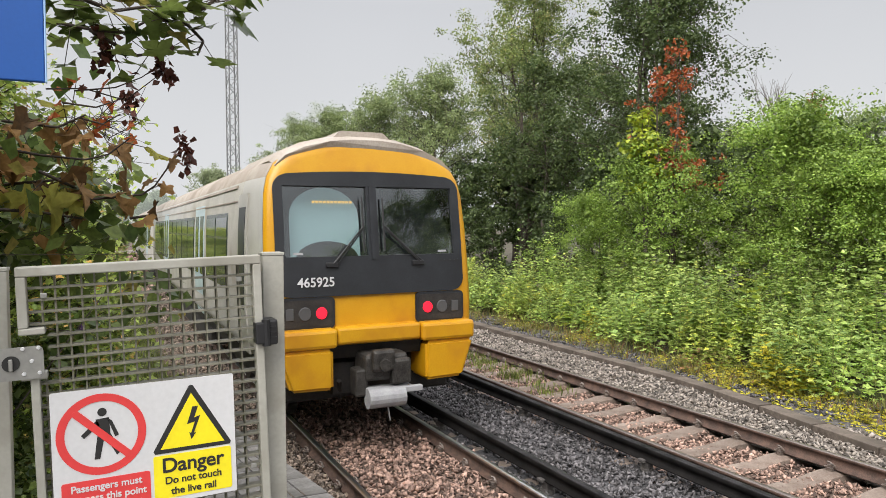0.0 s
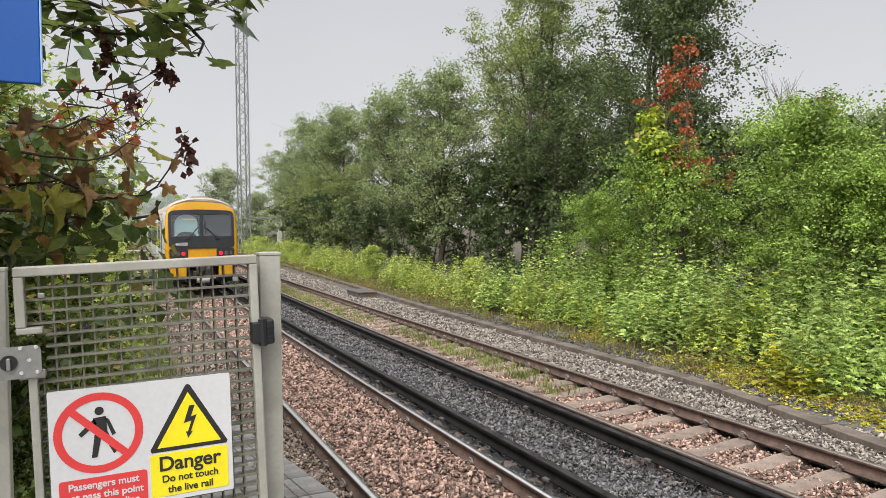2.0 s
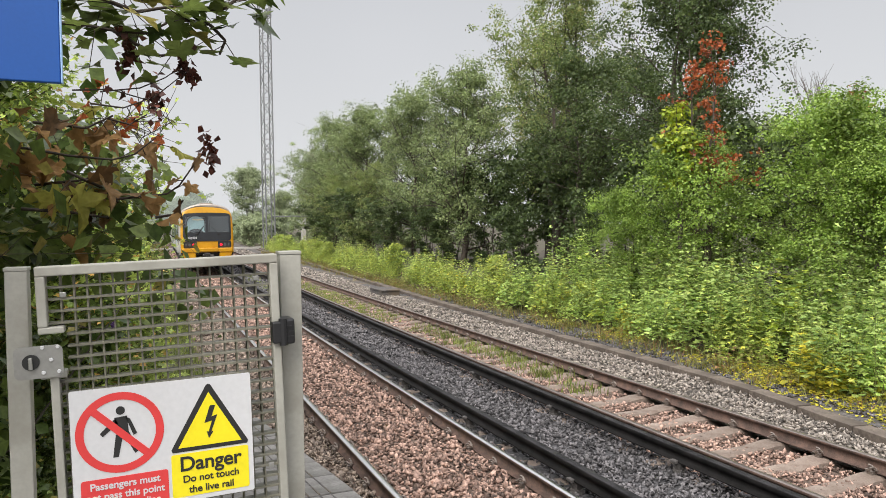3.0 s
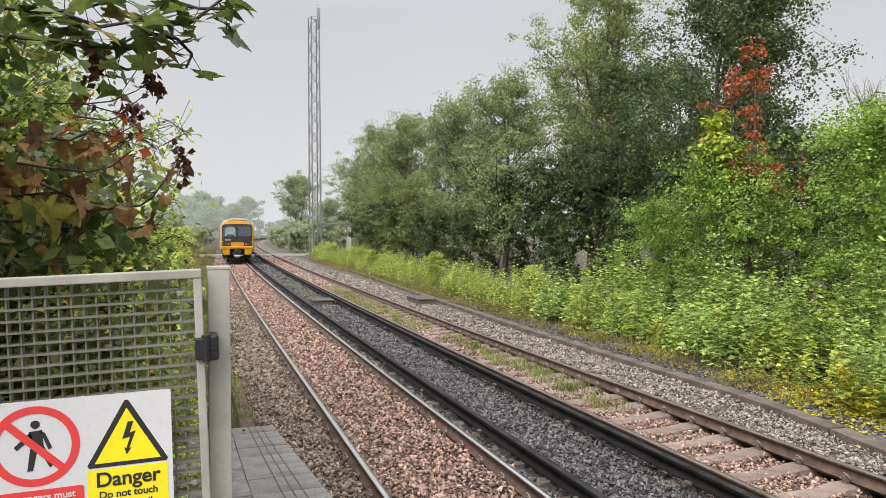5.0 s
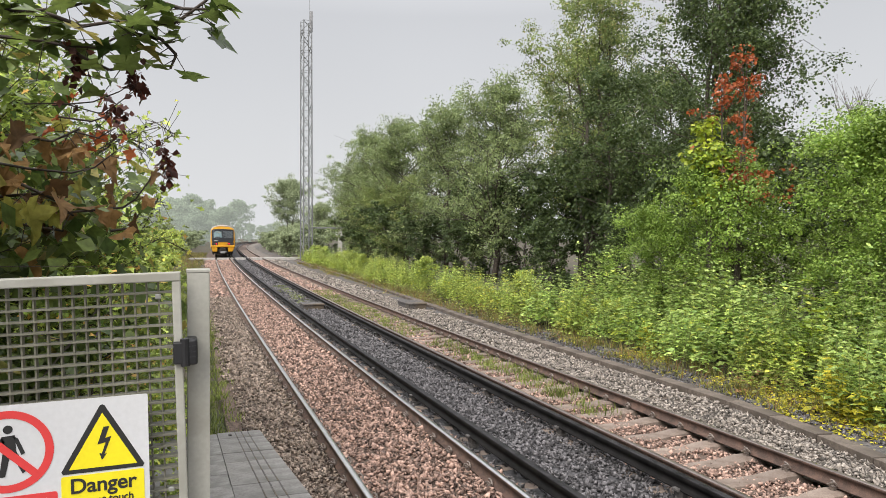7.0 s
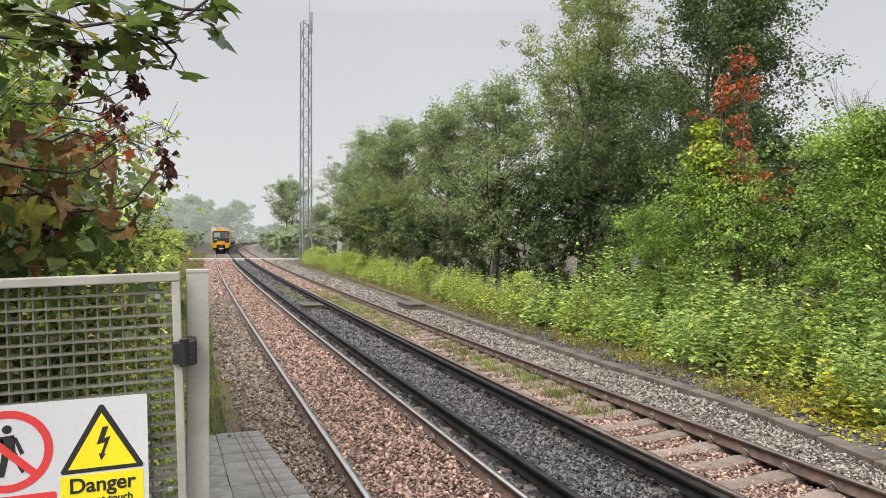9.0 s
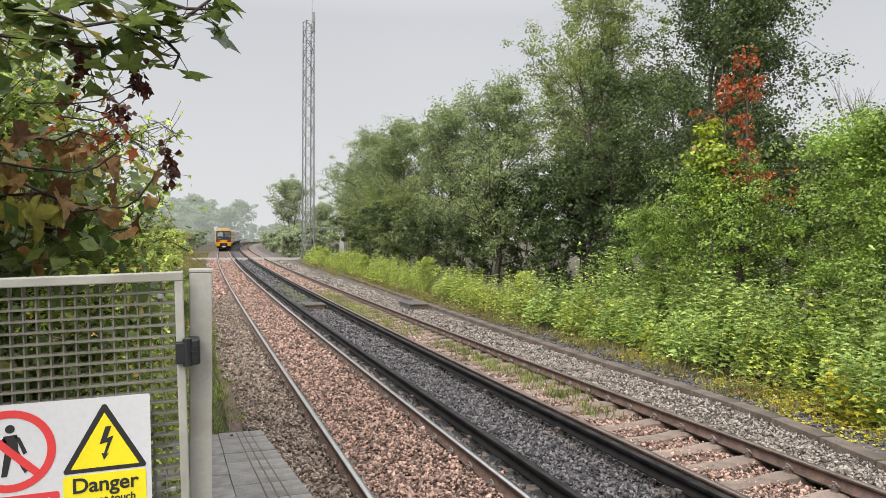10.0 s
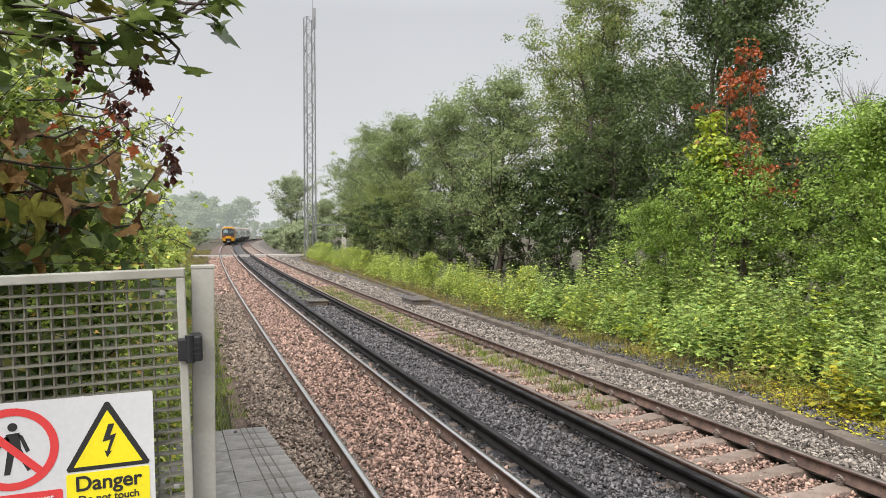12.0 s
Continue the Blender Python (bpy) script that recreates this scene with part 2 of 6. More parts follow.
M_RED = plain("red_sign_print", (0.694, 0.052, 0.052), 0.4)
M_YELLOW = plain("yellow_sign_print", (0.881, 0.744, 0.016), 0.4)
M_INK = plain("black_sign_print", (0.02, 0.02, 0.02), 0.5)
M_BLUE = plain("blue_sign_board", (0.010, 0.086, 0.360), 0.45)
M_BLUE_EDGE = plain("pale_blue_edge", (0.35, 0.55, 0.85), 0.5)
M_MAST = surface("grey_mast_steel", (0.150, 0.154, 0.158), (0.225, 0.229, 0.232), 3, 0.6, 0.05, 40, metal=0.2)
M_CAB_YELLOW = surface("warning_yellow_paint", (0.513, 0.242, 0.004), (0.570, 0.299, 0.009), 2.5, 0.35, 0.03, 60, stain=(0.442, 0.193, 0.009), stain_scale=1.8)
M_CAB_BLACK = surface("charcoal_cab_paint", (0.012, 0.013, 0.016), (0.023, 0.025, 0.030), 3, 0.4, 0.04, 60)
M_BODY = surface("off_white_train_paint", (0.360, 0.346, 0.317), (0.475, 0.461, 0.432), 2.2, 0.35, 0.04, 50, stain=(0.302, 0.278, 0.238), stain_scale=1.1)
M_ROOF = surface("dusty_beige_roof", (0.281, 0.238, 0.200), (0.425, 0.374, 0.327), 2.5, 0.7, 0.1, 40, stain=(0.255, 0.212, 0.174))
M_DOOR = surface("pale_blue_door_paint", (0.36, 0.46, 0.50), (0.45, 0.55, 0.58), 2.5, 0.35, 0.04)
M_BAND = plain("dark_window_band", (0.035, 0.045, 0.045), 0.25)
M_SIDEGLASS = plain("dark_side_glass", (0.03, 0.045, 0.035), 0.06)
M_SCREEN = glass("windscreen_glass")
M_UNDER = surface("black_underframe", (0.008, 0.008, 0.008), (0.035, 0.03, 0.027), 6, 0.8, 0.3)
M_COUPLER = surface("greasy_coupler_steel", (0.024, 0.022, 0.020), (0.084, 0.078, 0.072), 9, 0.5, 0.3, metal=0.5)
M_SHROUD = surface("pale_grey_coupler_shroud", (0.268, 0.268, 0.281), (0.370, 0.370, 0.383), 7, 0.6, 0.3)
M_TAIL = plain("red_tail_lamp", (1.0, 0.015, 0.04), 0.3, glow=0.9)
M_LENS = plain("dull_lamp_lens", (0.088, 0.088, 0.092), 0.15)
M_AMBER = plain("amber_display", (1.0, 0.55, 0.12), 0.4, glow=1.3)
# The wall is no lamp: its glow stands in for saloon lighting.
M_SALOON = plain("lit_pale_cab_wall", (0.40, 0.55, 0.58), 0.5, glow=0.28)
# Near-black: the darkness inside the cab is put into this colour.
M_CAB_INSIDE = surface("dark_cab_lining", (0.015, 0.017, 0.019), (0.03, 0.033, 0.036), 3.0, 0.85, 0.0)


for dull in (M_COND, M_COND_TOP):
    dull.node_tree.nodes["Principled BSDF"].inputs["Specular IOR Level"].default_value = 0.12
    dull.node_tree.nodes["Principled BSDF"].inputs["Roughness"].default_value = 0.6


# ---- helpers of this scene ----
def part(name, data, material, parent=None, label=""):
    """Links a bmesh or a mesh as one mesh object under a thing or a part."""
    me = data
    if isinstance(data, bmesh.types.BMesh):
        me = bpy.data.meshes.new(name)
        data.to_mesh(me)
        data.free()
    if material and not me.materials:
        me.materials.append(material)
    ob = new(name, me)
    ob.parent = parent
    return tagged(ob, label)


def thing(name, label, category, group="", kind="", at=None):
    ob = tagged(new(name), label, category, group, kind)
    ob.empty_display_size = 0.1
    if at is not None:
        ob.matrix_basis = at
    return ob


def quick_mesh(name, verts, faces, material=None, smooth=False):
    """A mesh from numpy arrays of vertices and of equal-sized faces."""
    verts, faces = np.asarray(verts, dtype=np.float32), np.asarray(faces, dtype=np.int32)
    me = bpy.data.meshes.new(name)
    me.vertices.add(len(verts))
    me.vertices.foreach_set("co", verts.ravel())
    k = faces.shape[1]
    me.loops.add(faces.size)
    me.loops.foreach_set("vertex_index", faces.ravel())
    me.polygons.add(len(faces))
    me.polygons.foreach_set("loop_start", np.arange(0, faces.size, k, dtype=np.int32))
    me.update(calc_edges=True)
    if smooth:
        me.polygons.foreach_set("use_smooth", np.ones(len(faces), dtype=bool))
    if material:
        me.materials.append(material)
    return me


def box(bm, x0, y0, z0, x1, y1, z1, bevel=0.0, m=None):
    r = bmesh.ops.create_cube(bm, size=1.0)
    bmesh.ops.scale(bm, vec=(x1 - x0, y1 - y0, z1 - z0), verts=r["verts"])
    bmesh.ops.translate(bm, vec=((x0 + x1) / 2, (y0 + y1) / 2, (z0 + z1) / 2), verts=r["verts"])
    vs = r["verts"]
    if bevel:
        es = list({e for v in vs for e in v.link_edges})
        out = bmesh.ops.bevel(bm, geom=es, offset=bevel, segments=2, affect="EDGES", profile=0.5)
        vs = list({v for f in out["faces"] for v in f.verts} | {v for v in vs if v.is_valid})
    if m is not None:
        bmesh.ops.transform(bm, matrix=m, verts=vs)
    return vs


def tube(bm, a, b, r0, r1=None, n=8):
    """A closed tapered tube from a to b."""
    a, b = Vector(a), Vector(b)
    r1 = r0 if r1 is None else r1
    d = b - a
    m = Matrix.Translation((a + b) / 2) @ d.to_track_quat("Z", "Y").to_matrix().to_4x4()
    bmesh.ops.create_cone(bm, cap_ends=True, segments=n, radius1=r0, radius2=r1, depth=d.length, matrix=m)


def prism(bm, outline, y0, y1, lean=None):
    """An outline in x and z, drawn out from y0 to y1; lean(z) pushes it in y."""
    lean = lean or (lambda z: 0.0)
    a = [bm.verts.new((x, y0 + lean(z), z)) for x, z in outline]
    b = [bm.verts.new((x, y1 + lean(z), z)) for x, z in outline]
    k = len(outline)
    bm.faces.new(a)
    bm.faces.new(b[::-1])
    for i in range(k):
        bm.faces.new((a[i], b[i], b[(i + 1) % k], a[(i + 1) % k]))
    bmesh.ops.recalc_face_normals(bm, faces=bm.faces)


def round_rect(x0, z0, x1, z1, r, n=4):
    pts = []
    for cx, cz, a0 in ((x1 - r, z1 - r, 0), (x0 + r, z1 - r, 90), (x0 + r, z0 + r, 180), (x1 - r, z0 + r, 270)):
        for i in range(n + 1):
            a = radians(a0 + 90 * i / n)
            pts.append((cx + r * math.cos(a), cz + r * math.sin(a)))
    return pts


def words(text, size, material, parent, m, spacing=1.0, align="CENTER"):
    """Raised lettering as a mesh, in the plane that faces -y after m."""
    cu = bpy.data.curves.new("lettering", "FONT")
    cu.body, cu.size, cu.align_x, cu.extrude, cu.space_character = text, size, align, 0.0006, spacing
    cu.offset = size * 0.018
    ob = bpy.data.objects.new("lettering", cu)
    scene.collection.objects.link(ob)
    me = bpy.data.meshes.new_from_object(ob.evaluated_get(bpy.context.evaluated_depsgraph_get()))
    bpy.data.objects.remove(ob)
    me.materials.clear()
    out = part("lettering", me, material, parent)
    out.matrix_basis = m @ Matrix.Rotation(radians(90), 4, "X")
    return out


# ---- the line: straight near the platform, then a long bend to the right, gently climbing ----
SPACING = 3.58


def bend(y):
    return 0.4156e-3 * max(y - 15, 0) ** 2 / 2 + 1.3e-6 * max(y - 95, 0) ** 3


def rise(y):
    y = min(max(y - 10, 0), 230)
    return 0.0058 * y * y / (y + 12)


def turn(y):
    return math.atan((bend(y + 0.5) - bend(y - 0.5)))


def on_line(x, y, z=0.0):
    """A place beside the line: x across it, y along it, z above the rail heads."""
    a = turn(y)
    return Vector((bend(y) + x * math.cos(a), y - x * math.sin(a), rise(y) + z))


def steps(y0, y1):
    out, y = [], y0
    while y < y1:
        out.append(y)
        y += 1.0 if y < 30 else (2.5 if y < 120 else 6.0)
    return out + [y1]


def sweep(name, outline, y0, y1, material, x0=0.0, closed=True, second=None, second_faces=()):
    """A cross-section in x and z, swept along the line."""
    ys = steps(y0, y1)
    k = len(outline)
    verts = [on_line(x0 + x, y, z) for y in ys for x, z in outline]
    faces = []
    slots = []
    for i in range(len(ys) - 1):
        for j in range(k if closed else k - 1):
            a, b = i * k + j, i * k + (j + 1) % k
            faces.append((a, a + k, b + k, b))
            slots.append(1 if j in second_faces else 0)
    me = quick_mesh(name, [tuple(v) for v in verts], faces, material)
    if second:
        me.materials.append(second)
        me.polygons.foreach_set("material_index", np.array(slots, dtype=np.int32))
    bm = bmesh.new()
    bm.from_mesh(me)
    if closed:
        bm.verts.ensure_lookup_table()
        bm.faces.new([bm.verts[j] for j in range(k)])
        bm.faces.new([bm.verts[(len(ys) - 1) * k + j] for j in range(k)])
    bmesh.ops.recalc_face_normals(bm, faces=bm.faces)
    bm.to_mesh(me)
    bm.free()
    return me


# ---- ground and trackbed ----
def ground():
    """One sheet to the horizon: it carries the line, a low verge and wooded sides."""
    xs = [-1500, -600, -250, -100, -50, -25, -12, -8, -5, -3.6, -2.6, -1.9, 0, 2, 4, 5.6, 6.4, 7.2, 8, 9, 10, 12, 15, 20, 30, 50, 100, 250, 600, 1500]
    ys = [-1500, -400, -100, -40, -20, -10, -5] + [2.5 * i for i in range(0, 40)] + [100 + 8 * i for i in range(0, 17)] + [300, 400, 600, 1000, 2500]
    verts = []
    for y in ys:
        for x in xs:
            side = -0.34 if -1.9 <= x <= 6.4 else (-0.22 if x <= -1.9 else -0.30 + 0.05 * min(x - 6.4, 6))
            bump = 0.06 * noise.noise((x * 0.4, y * 0.4, 0)) if not -1.9 <= x <= 6.4 else 0
            b = bend(y) if y < 240 else bend(240)
            verts.append((x + b * (1 if abs(x) < 60 else 0), y, side + bump + rise(y)))
    k = len(xs)
    faces = [(i * k + j, i * k + j + 1, (i + 1) * k + j + 1, (i + 1) * k + j) for i in range(len(ys) - 1) for j in range(k - 1)]
    tagged(part("ground", quick_mesh("ground", verts, faces, M_EARTH, True), None), "dark leaf-littered earth beside the railway", "ground", kind="structure")


ground()
for label, mat, x0, x1, z in (("brown stone ballast bed of the nearer track", M_BED_BROWN, -1.95, 0.93, -0.20),
                              ("dark oily stone ballast between the tracks", M_BED_DARK, 0.93, 2.60, -0.205),
                              ("brown stone ballast bed of the farther track", M_BED_BROWN, 2.60, 4.33, -0.262),
                              ("grey stone ballast shoulder beside the cable trough", M_BED_GREY, 4.33, 6.05, -0.21),
                              ("dark cinder strip behind the cable trough", M_CINDER, 6.05, 7.6, -0.20)):
    ob = part("ballast_bed", sweep("ballast_bed", [(x0, z), ((x0 + x1) / 2, z + 0.01), (x1, z)], -8, 330, mat, closed=False), None)
    tagged(ob, label, "ballast", kind="structure")


def scatter_stones(name, label, mat, x0, x1, z, y0, y1, per_m2, size, seed, avoid=()):
    """Angular stones, each a dented octahedron, strewn over a strip of the line."""
    rng = np.random.default_rng(seed)
    n = int((x1 - x0) * (y1 - y0) * per_m2)
    base = np.array([(1, 0, 0), (-1, 0, 0), (0, 1, 0), (0, -1, 0), (0, 0, 1), (0, 0, -1)], dtype=float)
    tri = np.array([(0, 2, 4), (2, 1, 4), (1, 3, 4), (3, 0, 4), (2, 0, 5), (1, 2, 5), (3, 1, 5), (0, 3, 5)])
    x = rng.uniform(x0, x1, n)
    y = y0 + (y1 - y0) * rng.uniform(0, 1, n) ** 1.15
    for a, b in avoid:
        keep = (x < a) | (x > b)
        x, y = x[keep], y[keep]
    n = len(x)
    s = size * rng.uniform(0.55, 1.35, (n, 1, 1))
    v = base[None] * rng.uniform(0.6, 1.15, (n, 6, 1)) * s * np.array([1.15, 0.78, 0.5]) + rng.normal(0, 0.22, (n, 6, 3)) * s
    q = rng.normal(0, 1, (n, 4))
    q[:, 1:3] *= 0.45
    q /= np.linalg.norm(q, axis=1, keepdims=True)
    w, a, b, c = q.T
    rot = np.stack([np.stack([1 - 2 * (b * b + c * c), 2 * (a * b - c * w), 2 * (a * c + b * w)], 1),
                    np.stack([2 * (a * b + c * w), 1 - 2 * (a * a + c * c), 2 * (b * c - a * w)], 1),
                    np.stack([2 * (a * c - b * w), 2 * (b * c + a * w), 1 - 2 * (a * a + b * b)], 1)], 1)
    v = np.einsum("nij,nkj->nki", rot, v)
    centre = np.array([tuple(on_line(float(p), float(r), z)) for p, r in zip(x, y)])
    centre[:, 2] += rng.uniform(-0.012, 0.022, n) + 0.012 * np.sin(x * 7 + y * 5)
    v = v + centre[:, None, :]
    f = (tri[None] + 6 * np.arange(n)[:, None, None]).reshape(-1, 3)
    ob = part(name, quick_mesh(name, v.reshape(-1, 3), f, mat), None)
    tagged(ob, label, "ballast stones", kind="stuff")


GAPS_NEAR = ((-0.83, -0.68), (0.68, 0.83))
scatter_stones("ballast_stones", "loose brown ballast stones between the nearer rails", M_BROWN_STONE, -0.83, 0.98, -0.175, 4.2, 14, 660, 0.036, 1, GAPS_NEAR)
scatter_stones("ballast_stones", "dirty brown ballast stones beside the ramp", M_CESS_STONE, -1.75, -0.83, -0.175, 4.2, 14, 620, 0.034, 10)
scatter_stones("ballast_stones", "dirty brown ballast stones along the cess", M_CESS_STONE, -1.85, -0.83, -0.175, 14, 34, 210, 0.046, 11)
scatter_stones("ballast_stones", "loose brown ballast stones between the nearer rails", M_BROWN_STONE, -0.83, 0.98, -0.175, 14, 34, 210, 0.05, 2, GAPS_NEAR)
scatter_stones("ballast_stones", "loose dark ballast stones between the tracks", M_DARK_STONE, 0.9, 2.62, -0.185, 4.2, 15, 640, 0.033, 3, ((1.06, 1.18),))
scatter_stones("ballast_stones", "loose dark ballast stones between the tracks", M_DARK_STONE, 0.9, 2.62, -0.185, 15, 34, 210, 0.047, 4, ((1.06, 1.18),))
scatter_stones("ballast_stones", "brown ballast stones between the farther sleepers", M_BROWN_STONE, 2.6, 4.26, -0.244, 4.2, 15, 560, 0.033, 5, ((2.75, 2.91),))
scatter_stones("ballast_stones", "brown ballast stones between the farther sleepers", M_BROWN_STONE, 2.6, 4.26, -0.244, 15, 30, 130, 0.055, 6, ((2.75, 2.91),))
scatter_stones("ballast_stones", "loose grey ballast stones beside the cable trough", M_GREY_STONE, 4.40, 5.95, -0.185, 4.2, 16, 600, 0.035, 7)
scatter_stones("ballast_stones", "loose grey ballast stones beside the cable trough", M_GREY_STONE, 4.40, 6.0, -0.185, 16, 34, 190, 0.047, 8)
for k, (lab, mat, x0, x1, z, gap) in enumerate((("brown ballast stones farther along the nearer track", M_BROWN_STONE, -1.8, 0.98, -0.18, GAPS_NEAR),
                                                ("dark ballast stones farther along between the tracks", M_DARK_STONE, 0.9, 2.62, -0.19, ((1.06, 1.18),)),
                                                ("brown ballast stones farther along the dull track", M_BROWN_STONE, 2.6, 4.26, -0.235, ((2.75, 2.91),)),
                                                ("grey ballast stones farther along the shoulder", M_GREY_STONE, 4.4, 6.2, -0.19, ()))):
    scatter_stones("ballast_stones", lab, mat, x0, x1, z, 33, 80, 40, 0.09, 40 + k, gap)
scatter_stones("cinder_stones", "small dark cinders behind the cable trough", M_DARK_STONE, 6.3, 7.4, -0.18, 6.5, 26, 260, 0.036, 9)


# ---- tracks ----
RAIL = [(-0.07, -0.159), (0.07, -0.159), (0.07, -0.147), (0.012, -0.125), (0.010, -0.045), (0.036, -0.034), (0.036, -0.008),
        (0.028, 0.0), (-0.028, 0.0), (-0.036, -0.008), (-0.036, -0.034), (-0.010, -0.045), (-0.012, -0.125), (-0.07, -0.147)]
COND = [(-0.07, -0.06), (0.07, -0.06), (0.07, -0.045), (0.026, -0.03), (0.024, 0.03), (0.046, 0.04), (0.046, 0.082), (0.040, 0.09),
        (-0.040, 0.09), (-0.046, 0.082), (-0.046, 0.04), (-0.024, 0.03), (-0.026, -0.03), (-0.07, -0.045)]


def sleeper_mesh():
    """A concrete sleeper, dished in the middle, with chamfered upper edges."""
    stations = [(-1.26, -0.185), (-0.95, -0.172), (-0.55, -0.172), (-0.25, -0.205), (0.25, -0.205), (0.55, -0.172), (0.95, -0.172), (1.26, -0.185)]
    verts, faces = [], []
    for x, z in stations:
        verts += [(x, -0.14, -0.36), (x, -0.125, z - 0.025), (x, -0.09, z), (x, 0.09, z), (x, 0.125, z - 0.025), (x, 0.14, -0.36)]
    for i in range(len(stations) - 1):
        for j in range(5):
            a = i * 6 + j
            faces.append((a, a + 6, a + 7, a + 1))
    bm = bmesh.new()
    vs = [bm.verts.new(v) for v in verts]
    for f in faces:
        bm.faces.new([vs[i] for i in f])
    bm.faces.new(vs[:6])
    bm.faces.new(vs[-6:])
    bmesh.ops.recalc_face_normals(bm, faces=bm.faces)
    me = bpy.data.meshes.new("sleeper")
    bm.to_mesh(me)
    bm.free()
    me.materials.append(M_SLEEPER)
    return me


def clip_mesh():
    """A sprung rail clip: one bent round bar in a loop."""
    bm = bmesh.new()
    pts = []
    for i in range(9):
        a = radians(-60 + 300 * i / 8)
        pts.append(Vector((0.036 + 0.040 * math.cos(a), 0.055 * math.sin(a), 0.045 + 0.026 * math.sin(a * 2))))
    pts.insert(0, Vector((-0.03, -0.02, 0.012)))
    for a, b in zip(pts, pts[1:]):
        tube(bm, a, b, 0.012, n=5)
    box(bm, 0.0, -0.03, -0.03, 0.05, 0.03, 0.012)
    me = bpy.data.meshes.new("clip")
    bm.to_mesh(me)
    bm.free()
    me.materials.append(M_CLIP)
    return me


def pot_mesh():
    bm = bmesh.new()
    tube(bm, (0, 0, -0.24), (0, 0, -0.15), 0.085, 0.075, 12)
    tube(bm, (0, 0, -0.15), (0, 0, -0.06), 0.06, 0.085, 12)
    box(bm, -0.10, -0.05, -0.075, 0.10, 0.05, -0.04, 0.008)
    me = bpy.data.meshes.new("insulator")
    bm.to_mesh(me)
    bm.free()
    me.materials.append(M_POT)
    return me


SLEEPER, CLIP, POT = sleeper_mesh(), clip_mesh(), pot_mesh()
PITCH, FIRST = 0.6438, 5.79


def track(centre, label, head, cond_x, cond_label, seed):
    rng = random.Random(seed)
    t = thing("railway_track", label, "railway track", kind="structure")
    for x in (-0.7525, 0.7525):
        part("rail", sweep("rail", RAIL, -8, 330, M_RUST, centre + x, second=head, second_faces=(6, 7, 8)), None, t)
    n = 0
    y = FIRST - 20 * PITCH
    while n < 215:
        ob = new("sleeper", SLEEPER)
        ob.parent = t
        p = on_line(centre, y, -0.004 + rng.uniform(-0.008, 0.006) - (0.012 if centre < 1 else 0))
        ob.matrix_basis = pose(*p, 0, 0, -math.degrees(turn(y)) + rng.uniform(-0.8, 0.8))
        if 4 < y < 23:
            for x in (-0.7525, 0.7525):
                for s in (-1, 1):
                    c = new("clip", CLIP)
                    c.parent = t
                    c.matrix_basis = Matrix.Translation(on_line(centre + x + s * 0.062, y, -0.152)) @ pose(0, 0, 0, 0, 0, (0 if s > 0 else 180) + rng.uniform(-6, 6))
        y += PITCH
        n += 1
    r = thing("conductor_rail", cond_label, "conductor rail", group="live rails")
    part("rail", sweep("conductor", COND, -8, 330, M_COND, cond_x, second=M_COND_TOP, second_faces=(7,)), None, r)
    for i in range(34):
        y = FIRST - 4 * PITCH + 0.3 + i * 4 * PITCH
        p = new("insulator", POT)
        p.parent = r
        p.matrix_basis = Matrix.Translation(on_line(cond_x, y, 0.0))


track(0.0, "well-used railway track with shiny rails on brown ballast", M_RAIL_TOP, 1.12, "black third rail beside the shiny-railed track", 3)
track(SPACING, "railway track with dull rails on concrete sleepers", M_RAIL_DULL, SPACING - 1.12, "black third rail beside the dull-railed track", 4)


def cable_trough():
    """Concrete trough units with lids, laid along the cess; the line of units bends in at its near end."""
    t = thing("cable_trough", "stained concrete cable trough along the trackside", "cable trough", kind="structure")

    def across(y):
        return float(np.interp(y, [1, 5.5, 6.5, 7.6, 8.5, 9.6, 12, 16, 46, 80], [4.95, 5.42, 5.62, 5.84, 5.97, 6.05, 6.1, 6.16, 7.25, 7.5]))

    bm = bmesh.new()
    box(bm, -0.135, -0.4995, -0.30, 0.135, 0.4995, 0.0, 0.008)
    lid = bpy.data.meshes.new("trough_unit")
    bm.to_mesh(lid)
    bm.free()
    lid.materials.append(M_TROUGH)
    rng = random.Random(8)
    y = 1.2
    while y < 78:
        a = on_line(across(y), y)
        b = on_line(across(y + 1.0), y + 1.0)
        d = (b - a)
        ob = new("trough_unit", lid)
        ob.parent = t
        mid_at = (a + b) / 2
        ob.matrix_basis = pose(mid_at.x + rng.uniform(-0.012, 0.012), mid_at.y, mid_at.z - 0.085 + rng.uniform(-0.006, 0.006), rng.uniform(-0.2, 0.2), rng.uniform(-0.5, 0.5), -math.degrees(math.atan2(d.x, d.y)))
        y += d.length * 1.0 if d.length < 1.2 else 1.0


cable_trough()


def trackside_box(label, x, y, sx, sy, h):
    t = thing("cable_pit", label, "cable pit cover", at=pose(*on_line(x, y, -0.2), 0, 0, -math.degrees(turn(y))))
    bm = bmesh.new()
    box(bm, -sx / 2, -sy / 2, 0, sx / 2, sy / 2, h - 0.03, 0.01)
    part("frame", bm, M_CINDER, t)
    bm = bmesh.new()
    box(bm, -sx / 2 - 0.03, -sy / 2 - 0.03, h - 0.03, sx / 2 + 0.03, sy / 2 + 0.03, h + 0.02, 0.01)
    part("lid", bm, M_CINDER, t, "dark flat lid")


trackside_box("low dark cable pit cover beside the trough", 5.75, 26.5, 0.7, 1.6, 0.22)
trackside_box("low dark cable pit cover between the tracks", 1.95, 27.3, 0.75, 1.0, 0.2)


